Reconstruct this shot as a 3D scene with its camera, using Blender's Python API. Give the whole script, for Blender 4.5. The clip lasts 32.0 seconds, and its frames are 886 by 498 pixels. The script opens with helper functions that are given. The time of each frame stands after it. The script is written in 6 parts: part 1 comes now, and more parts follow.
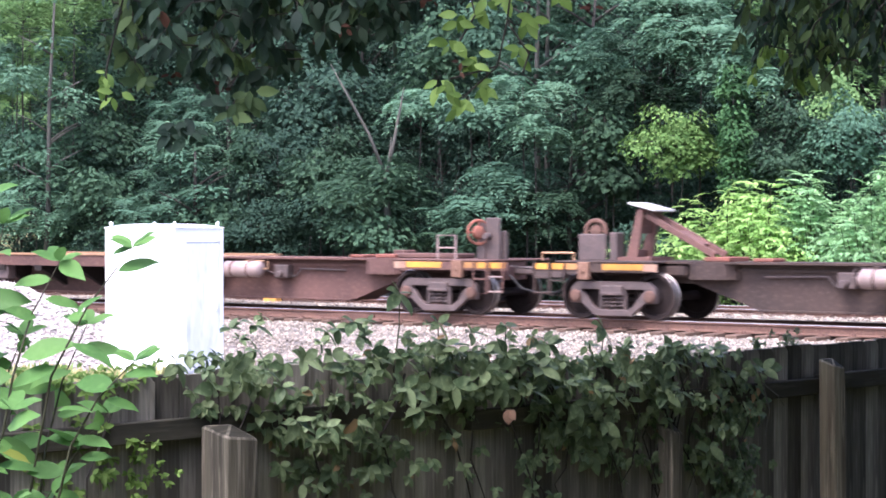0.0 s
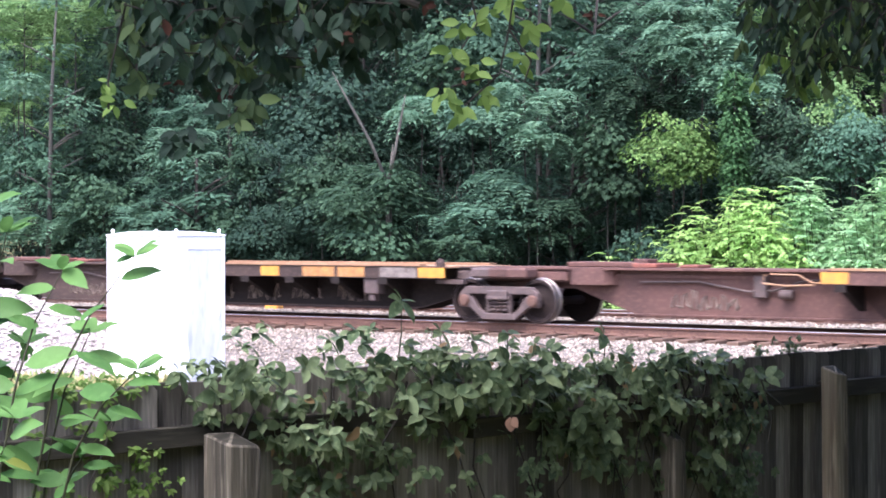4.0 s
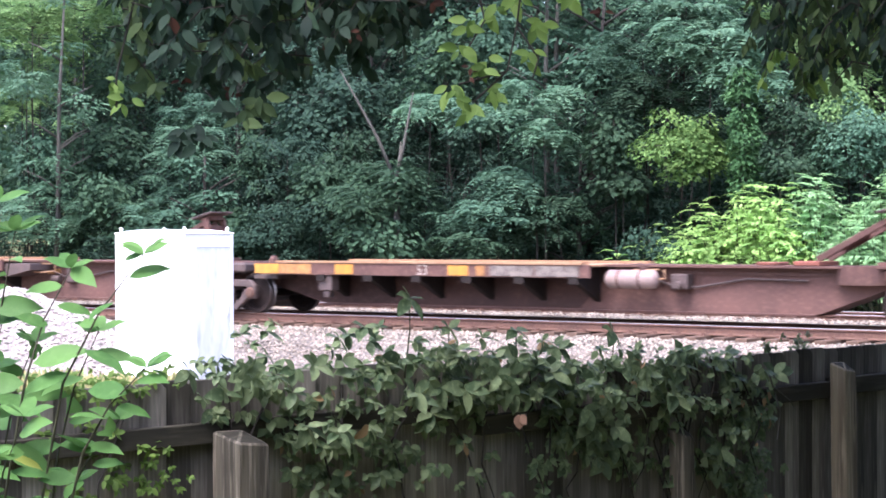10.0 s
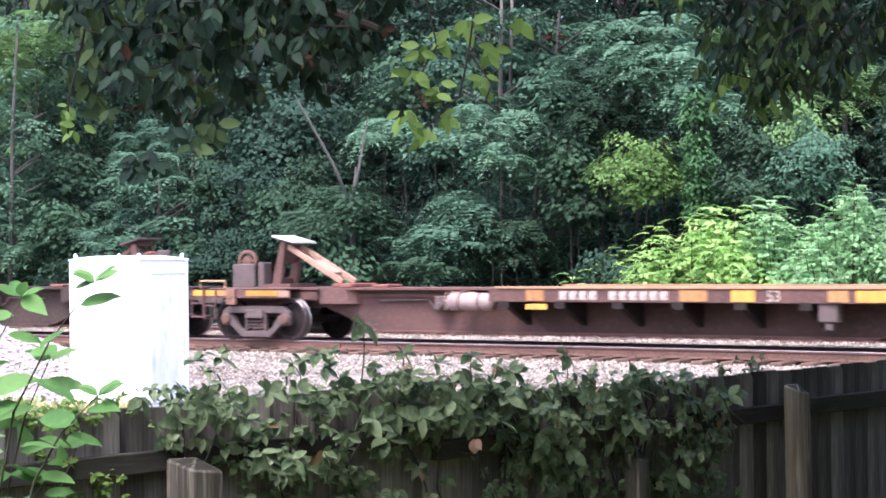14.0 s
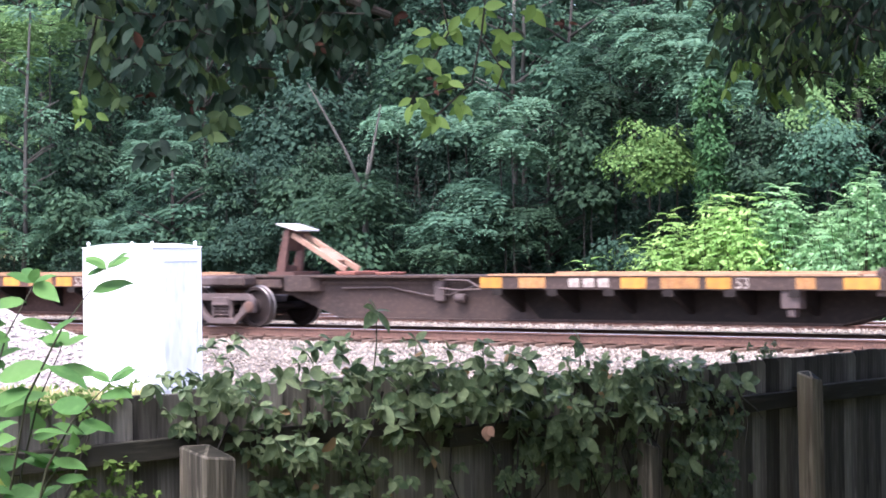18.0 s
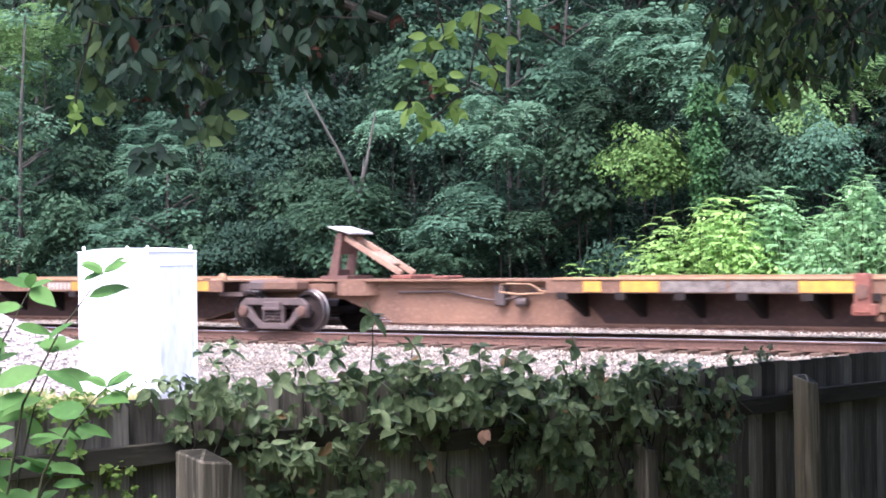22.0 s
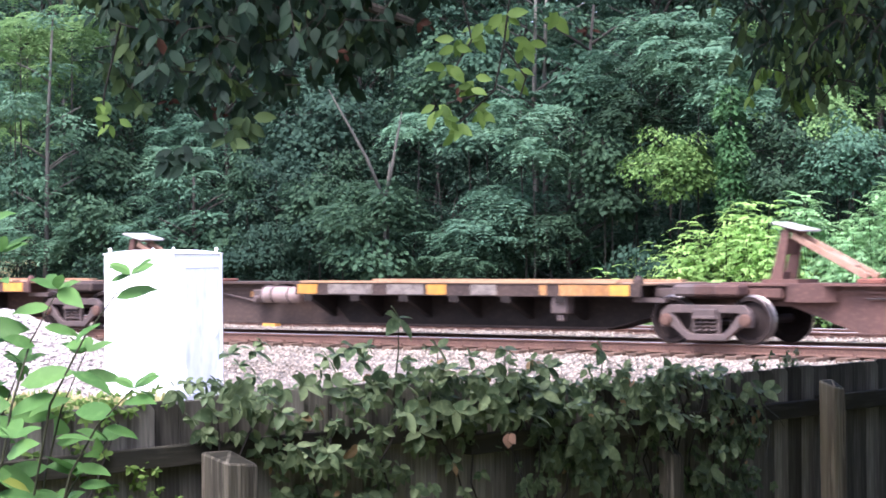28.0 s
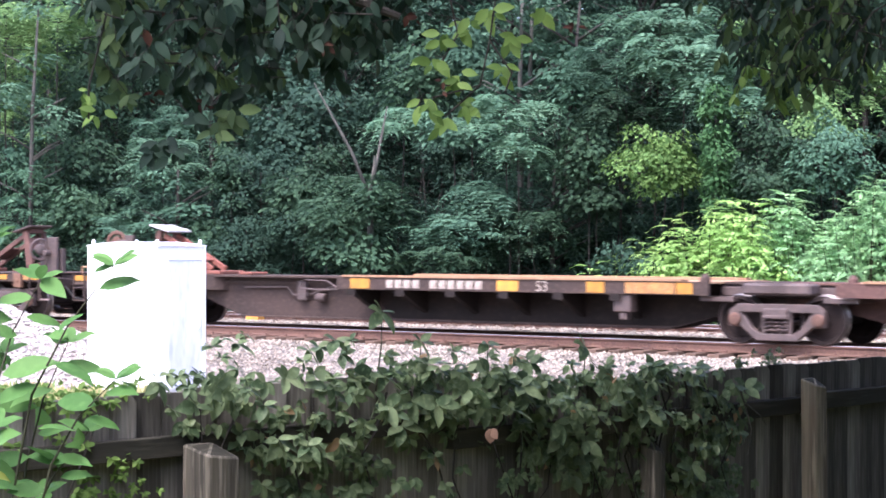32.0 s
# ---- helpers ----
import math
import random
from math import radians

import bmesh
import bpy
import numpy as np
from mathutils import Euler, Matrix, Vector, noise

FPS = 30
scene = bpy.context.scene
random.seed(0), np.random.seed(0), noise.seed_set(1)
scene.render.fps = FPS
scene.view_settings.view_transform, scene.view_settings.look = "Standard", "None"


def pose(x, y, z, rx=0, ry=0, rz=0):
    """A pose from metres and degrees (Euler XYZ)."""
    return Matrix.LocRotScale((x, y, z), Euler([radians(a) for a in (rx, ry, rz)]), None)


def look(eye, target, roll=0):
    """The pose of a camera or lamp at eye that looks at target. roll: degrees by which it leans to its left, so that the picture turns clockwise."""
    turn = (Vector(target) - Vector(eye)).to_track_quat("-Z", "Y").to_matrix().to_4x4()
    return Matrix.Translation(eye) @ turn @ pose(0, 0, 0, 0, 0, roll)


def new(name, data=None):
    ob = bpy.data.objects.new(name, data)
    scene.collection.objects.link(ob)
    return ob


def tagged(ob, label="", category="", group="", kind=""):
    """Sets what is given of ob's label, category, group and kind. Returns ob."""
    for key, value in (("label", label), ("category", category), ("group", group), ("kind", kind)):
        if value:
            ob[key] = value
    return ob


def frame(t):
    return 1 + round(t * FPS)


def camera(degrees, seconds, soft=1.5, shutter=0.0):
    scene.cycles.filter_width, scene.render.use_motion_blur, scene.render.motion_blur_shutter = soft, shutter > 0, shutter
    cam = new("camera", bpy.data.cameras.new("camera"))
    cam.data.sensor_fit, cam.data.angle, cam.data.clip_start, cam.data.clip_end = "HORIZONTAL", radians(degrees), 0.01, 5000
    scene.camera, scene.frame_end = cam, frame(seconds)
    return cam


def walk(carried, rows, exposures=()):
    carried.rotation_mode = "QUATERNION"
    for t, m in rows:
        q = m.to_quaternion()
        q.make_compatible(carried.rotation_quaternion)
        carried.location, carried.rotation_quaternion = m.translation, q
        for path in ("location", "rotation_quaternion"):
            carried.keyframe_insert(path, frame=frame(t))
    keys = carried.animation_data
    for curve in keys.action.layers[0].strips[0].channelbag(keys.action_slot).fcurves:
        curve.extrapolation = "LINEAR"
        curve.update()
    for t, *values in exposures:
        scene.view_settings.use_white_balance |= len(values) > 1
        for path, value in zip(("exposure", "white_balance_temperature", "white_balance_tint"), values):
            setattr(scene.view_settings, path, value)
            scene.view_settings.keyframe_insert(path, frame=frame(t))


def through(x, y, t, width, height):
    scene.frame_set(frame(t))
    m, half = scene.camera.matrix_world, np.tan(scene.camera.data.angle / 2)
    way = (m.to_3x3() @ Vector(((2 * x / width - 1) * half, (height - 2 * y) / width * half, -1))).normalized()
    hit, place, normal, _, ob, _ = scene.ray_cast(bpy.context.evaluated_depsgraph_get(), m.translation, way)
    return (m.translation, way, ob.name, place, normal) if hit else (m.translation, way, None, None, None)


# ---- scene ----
# The camera sways on one spot: seconds, yaw, pitch, roll (degrees), sway sideways and up (metres)
EYE_Z = 1.65
cam = camera(24.85, 32.0, soft=1.75, shutter=0.2)
PATH = [
    (0, 0, -0.58, 0.002, -0.0009, -0.0007),
    (0.5, -0.01, -0.674, -0.009, -0.0039, -0.001),
    (1, -0.05, -0.631, -0.056, -0.0045, -0.0011),
    (1.5, 0.004, -0.483, 0.029, -0.0049, 0.0003),
    (2, 0.068, -0.365, 0.154, -0.0029, 0.0018),
    (2.5, 0.154, -0.306, 0.193, -0.0017, 0.0028),
    (3, 0.044, -0.316, 0.118, -0.0023, 0.0033),
    (3.5, 0.031, -0.384, 0.047, -0.0037, 0.0018),
    (5.5, 0.202, -0.137, 0.186, -0.0015, 0.0016),
    (6, 0.373, 0.114, 0.255, 0.0014, 0.0034),
    (6.5, 0.429, 0.393, 0.323, 0.0027, 0.0053),
    (7, 0.432, 0.584, 0.425, 0.0022, 0.006),
    (7.5, 0.445, 0.445, 0.53, 0.0042, 0.006),
    (8, 0.345, 0.068, 0.374, 0.0008, 0.0015),
    (8.5, 0.194, -0.32, 0.136, -0.0049, 0.0007),
    (9, 0.113, -0.485, 0.14, -0.0041, -0.0001),
    (9.5, 0.246, -0.456, 0.177, -0.0051, 0.001),
    (10, 0.272, -0.453, 0.2, -0.0039, 0.0015),
    (10.5, 0.244, -0.379, 0.194, -0.0013, 0.0014),
    (11, 0.18, -0.254, 0.235, -0.0008, 0.0017),
    (11.5, 0.013, -0.224, 0.181, 0.0002, 0.0001),
    (12, -0.171, -0.121, 0.081, 0.0009, 0.001),
    (12.5, -0.386, 0.09, 0.069, 0.0013, 0.0013),
    (13, -0.65, 0.329, 0.21, 0.0023, 0.0032),
    (13.5, -0.911, 0.34, 0.332, 0.0039, 0.0043),
    (14, -0.983, 0.229, 0.555, 0.0046, 0.0046),
    (14.5, -0.861, 0.138, 0.706, 0.0055, 0.0054),
    (15, -0.752, 0.062, 0.758, 0.0053, 0.0034),
    (15.5, -0.716, -0.11, 0.661, 0.0031, 0.0037),
    (17.5, -0.625, -0.218, 0.708, 0.0057, -0.0003),
    (18, -0.611, -0.117, 0.643, 0.0078, 0.0018),
    (18.5, -0.572, -0.043, 0.633, 0.0087, -0.0007),
    (19, -0.441, -0.052, 0.469, 0.0068, 0.001),
    (19.5, -0.446, -0.003, 0.477, 0.0053, 0.0009),
    (20, -0.586, 0.085, 0.456, 0.0036, 0.0005),
    (20.5, -0.666, 0.143, 0.478, 0.0029, 0.0007),
    (21, -0.741, 0.208, 0.562, -0.0018, 0.0025),
    (21.5, -0.735, 0.128, 0.688, 0.0039, 0.0013),
    (22, -0.747, -0.01, 0.734, 0.0048, 0.0025),
    (22.5, -0.485, -0.195, 0.789, 0.0084, -0),
    (23, -0.35, -0.138, 0.799, 0.0117, -0.0008),
    (23.5, -0.325, -0.065, 0.754, 0.0107, -0.0013),
    (24, -0.239, -0.01, 0.749, 0.01, -0.0005),
    (24.5, -0.209, -0.06, 0.63, 0.0093, -0.0024),
    (25, -0.166, -0.123, 0.454, 0.0098, -0.0021),
    (25.5, -0.185, -0.34, 0.352, 0.0069, -0.0015),
    (27.5, -0.077, -0.142, 0.452, 0.0012, 0.0005),
    (28, -0.028, 0.091, 0.465, 0.0011, 0.002),
    (28.5, -0.006, 0.098, 0.376, 0.0026, 0.0007),
    (29, -0.076, -0.035, 0.338, 0.0029, 0.0001),
    (29.5, -0.205, -0.069, 0.246, 0.0036, -0.0019),
    (30, -0.295, -0.02, 0.122, 0.0008, 0.0012),
    (30.5, -0.313, -0.099, 0.063, -0.0004, -0.0019),
    (31, -0.455, -0.219, 0.105, 0.0011, -0.0007),
    (31.5, -0.541, -0.181, -0.017, 0.0003, -0.0022),
    (32, -0.485, -0.049, -0.129, 0.0013, -0.0004),
]
walk(cam, [(t, pose(dx, 0, EYE_Z + dz, 90 + pitch, roll, yaw)) for t, yaw, pitch, roll, dx, dz in PATH],
     exposures=[(0, 2.39, 5880, 25), (32, 2.39, 5880, 25)])

# ---- light: hazy daylight, a veiled sun behind the camera ----
SUN_ELEV, SUN_AZ = 60.0, 214.0          # degrees; azimuth clockwise from +y
world = bpy.data.worlds.new("world")
scene.world = world
world.use_nodes = True
wn = world.node_tree
sky = wn.nodes.new("ShaderNodeTexSky")
sky.sky_type, sky.sun_disc = "NISHITA", False
sky.sun_elevation, sky.sun_rotation = radians(SUN_ELEV), radians(SUN_AZ)
sky.air_density, sky.dust_density, sky.ozone_density = 1.0, 4.0, 1.0
wn.links.new(sky.outputs[0], wn.nodes["Background"].inputs[0])
wn.nodes["Background"].inputs[1].default_value = 0.15
sun = new("sun", bpy.data.lights.new("sun", "SUN"))
sun.data.energy, sun.data.angle, sun.data.color = 1.0, radians(20), (1.0, 0.98, 0.95)
az, el = radians(SUN_AZ), radians(SUN_ELEV)
sun.matrix_world = look((30 * math.sin(az) * math.cos(el), 30 * math.cos(az) * math.cos(el), 30 * math.sin(el)), (0, 0, 0))

# ---- the plan: a straight railway that crosses the view at an angle ----
TRACK_ANGLE = 37.0
TA = radians(TRACK_ANGLE)
ALONG = Vector((math.cos(TA), -math.sin(TA), 0))
ACROSS = Vector((math.sin(TA), math.cos(TA), 0))
TRACK_ORIGIN = Vector((0, 39.0, 0)) + ACROSS * 0.82       # centre line of the nearer track; rail top is z = 0


def on_track(x, y=0.0, z=0.0):
    return TRACK_ORIGIN + ALONG * x + ACROSS * y + Vector((0, 0, z))


def track_pose(x, y=0.0, z=0.0, turn=0.0):
    p = on_track(x, y, z)
    return pose(p.x, p.y, p.z, 0, 0, turn - TRACK_ANGLE)


FENCE_ANGLE = 46.0
FA = radians(FENCE_ANGLE)
FENCE_ALONG = Vector((math.cos(FA), math.sin(FA), 0))
FENCE_OUT = Vector((math.sin(FA), -math.cos(FA), 0))       # towards the camera
FENCE_ORIGIN = Vector((0, 8.1, 0))
YARD_Z = -0.78


def on_fence(s, out=0.0, z=0.0):
    return FENCE_ORIGIN + FENCE_ALONG * s + FENCE_OUT * out + Vector((0, 0, z))


# ---- materials ----
def mix_node(nt, fac, a, b):
    n = nt.nodes.new("ShaderNodeMix")
    n.data_type = "RGBA"
    for sock, v in ((n.inputs[0], fac), (n.inputs[6], a), (n.inputs[7], b)):
        if isinstance(v, (int, float)):
            sock.default_value = v
        elif isinstance(v, tuple):
            sock.default_value = (*v, 1) if len(v) == 3 else v
        else:
            nt.links.new(v, sock)
    return n.outputs[2]


def noise_fac(nt, scale, lo=0.35, hi=0.65, detail=5.0, coords="Object", stretch=(1, 1, 1)):
    tc = nt.nodes.new("ShaderNodeTexCoord")
    mp = nt.nodes.new("ShaderNodeMapping")
    mp.inputs["Scale"].default_value = stretch
    nz = nt.nodes.new("ShaderNodeTexNoise")
    nz.inputs["Scale"].default_value, nz.inputs["Detail"].default_value = scale, detail
    rp = nt.nodes.new("ShaderNodeMapRange")
    rp.inputs[1].default_value, rp.inputs[2].default_value = lo, hi
    nt.links.new(tc.outputs[coords], mp.inputs[0])
    nt.links.new(mp.outputs[0], nz.inputs["Vector"])
    nt.links.new(nz.outputs[0], rp.inputs[0])
    return rp.outputs[0], nz.outputs[0]


def surface(name, base, second=None, third=None, rough=0.8, metal=0.0, big=1.5, small=25.0, bump=0.3, depth=0.01,
            by_object=0.0, by_island=0.0, stretch=(1, 1, 1), amount=0.8, spots=0.5):
    """Two-scale mottled surface: base and second at the big scale, third as small flecks."""
    m = bpy.data.materials.new(name)
    m.use_nodes = True
    nt = m.node_tree
    b = nt.nodes["Principled BSDF"]
    second = second or tuple(c * 0.7 for c in base)
    third = third or tuple(min(1, c * 1.25) for c in base)
    f1, _ = noise_fac(nt, big, stretch=stretch)
    f2, raw = noise_fac(nt, small, 0.5, 0.72, stretch=stretch)
    mul = nt.nodes.new("ShaderNodeMath")
    mul.operation = "MULTIPLY"
    mul.inputs[1].default_value = amount
    nt.links.new(f1, mul.inputs[0])
    mul2 = nt.nodes.new("ShaderNodeMath")
    mul2.operation = "MULTIPLY"
    mul2.inputs[1].default_value = spots
    nt.links.new(f2, mul2.inputs[0])
    col = mix_node(nt, mul.outputs[0], base, second)
    col = mix_node(nt, mul2.outputs[0], col, third)
    for strength, node, out in ((by_object, "ShaderNodeObjectInfo", "Random"), (by_island, "ShaderNodeNewGeometry", "Random Per Island")):
        if strength:
            src = nt.nodes.new(node)
            mr = nt.nodes.new("ShaderNodeMapRange")
            mr.inputs[3].default_value, mr.inputs[4].default_value = 1 - strength, 1 + strength
            hs = nt.nodes.new("ShaderNodeHueSaturation")
            nt.links.new(src.outputs[out], mr.inputs[0])
            nt.links.new(mr.outputs[0], hs.inputs["Value"])
            nt.links.new(col, hs.inputs["Color"])
            col = hs.outputs[0]
    nt.links.new(col, b.inputs["Base Color"])
    b.inputs["Roughness"].default_value, b.inputs["Metallic"].default_value = rough, metal
    b.inputs["Specular IOR Level"].default_value = 0.5 if rough < 0.7 else 0.2
    if bump:
        bp = nt.nodes.new("ShaderNodeBump")
        bp.inputs["Strength"].default_value, bp.inputs["Distance"].default_value = bump, depth
        nt.links.new(raw, bp.inputs["Height"])
        nt.links.new(bp.outputs[0], b.inputs["Normal"])
    return m


def foliage(name, dark, light, odd=None, odd_share=0.04, through=0.3, rough=0.5, by_object=0.0, speck=0.0):
    """Leaf surface: every leaf its own shade, some light passing through."""
    m = bpy.data.materials.new(name)
    m.use_nodes = True
    nt = m.node_tree
    b = nt.nodes["Principled BSDF"]
    geo = nt.nodes.new("ShaderNodeNewGeometry")
    col = mix_node(nt, geo.outputs["Random Per Island"], dark, light)
    f, raw = noise_fac(nt, 0.8, 0.4, 0.65, 2.0)
    col = mix_node(nt, f, col, mix_node(nt, 0.45, col, dark))
    if speck:
        fine, _ = noise_fac(nt, 45.0, 0.5, 0.75, 3.0)
        part_of = nt.nodes.new("ShaderNodeMath")
        part_of.operation = "MULTIPLY"
        part_of.inputs[1].default_value = speck
        nt.links.new(fine, part_of.inputs[0])
        col = mix_node(nt, part_of.outputs[0], col, tuple(min(1.0, c * 1.25 + 0.015) for c in light))
    if odd:
        ramp = nt.nodes.new("ShaderNodeMath")
        ramp.operation = "FRACT"
        times = nt.nodes.new("ShaderNodeMath")
        times.operation = "MULTIPLY"
        times.inputs[1].default_value = 37.0
        nt.links.new(geo.outputs["Random Per Island"], times.inputs[0])
        nt.links.new(times.outputs[0], ramp.inputs[0])
        less = nt.nodes.new("ShaderNodeMath")
        less.operation = "LESS_THAN"
        less.inputs[1].default_value = odd_share
        nt.links.new(ramp.outputs[0], less.inputs[0])
        col = mix_node(nt, less.outputs[0], col, odd)
    if by_object:
        src = nt.nodes.new("ShaderNodeObjectInfo")
        mr = nt.nodes.new("ShaderNodeMapRange")
        mr.inputs[3].default_value, mr.inputs[4].default_value = 1 - by_object, 1 + by_object
        hs = nt.nodes.new("ShaderNodeHueSaturation")
        nt.links.new(src.outputs["Random"], mr.inputs[0])
        nt.links.new(mr.outputs[0], hs.inputs["Value"])
        nt.links.new(col, hs.inputs["Color"])
        col = hs.outputs[0]
    nt.links.new(col, b.inputs["Base Color"])
    b.inputs["Roughness"].default_value = rough
    b.inputs["Specular IOR Level"].default_value = 0.12
    tl = nt.nodes.new("ShaderNodeBsdfTranslucent")
    nt.links.new(col, tl.inputs[0])
    ms = nt.nodes.new("ShaderNodeMixShader")
    ms.inputs[0].default_value = through
    nt.links.new(b.outputs[0], ms.inputs[1])
    nt.links.new(tl.outputs[0], ms.inputs[2])
    nt.links.new(ms.outputs[0], nt.nodes["Material Output"].inputs[0])
    return m


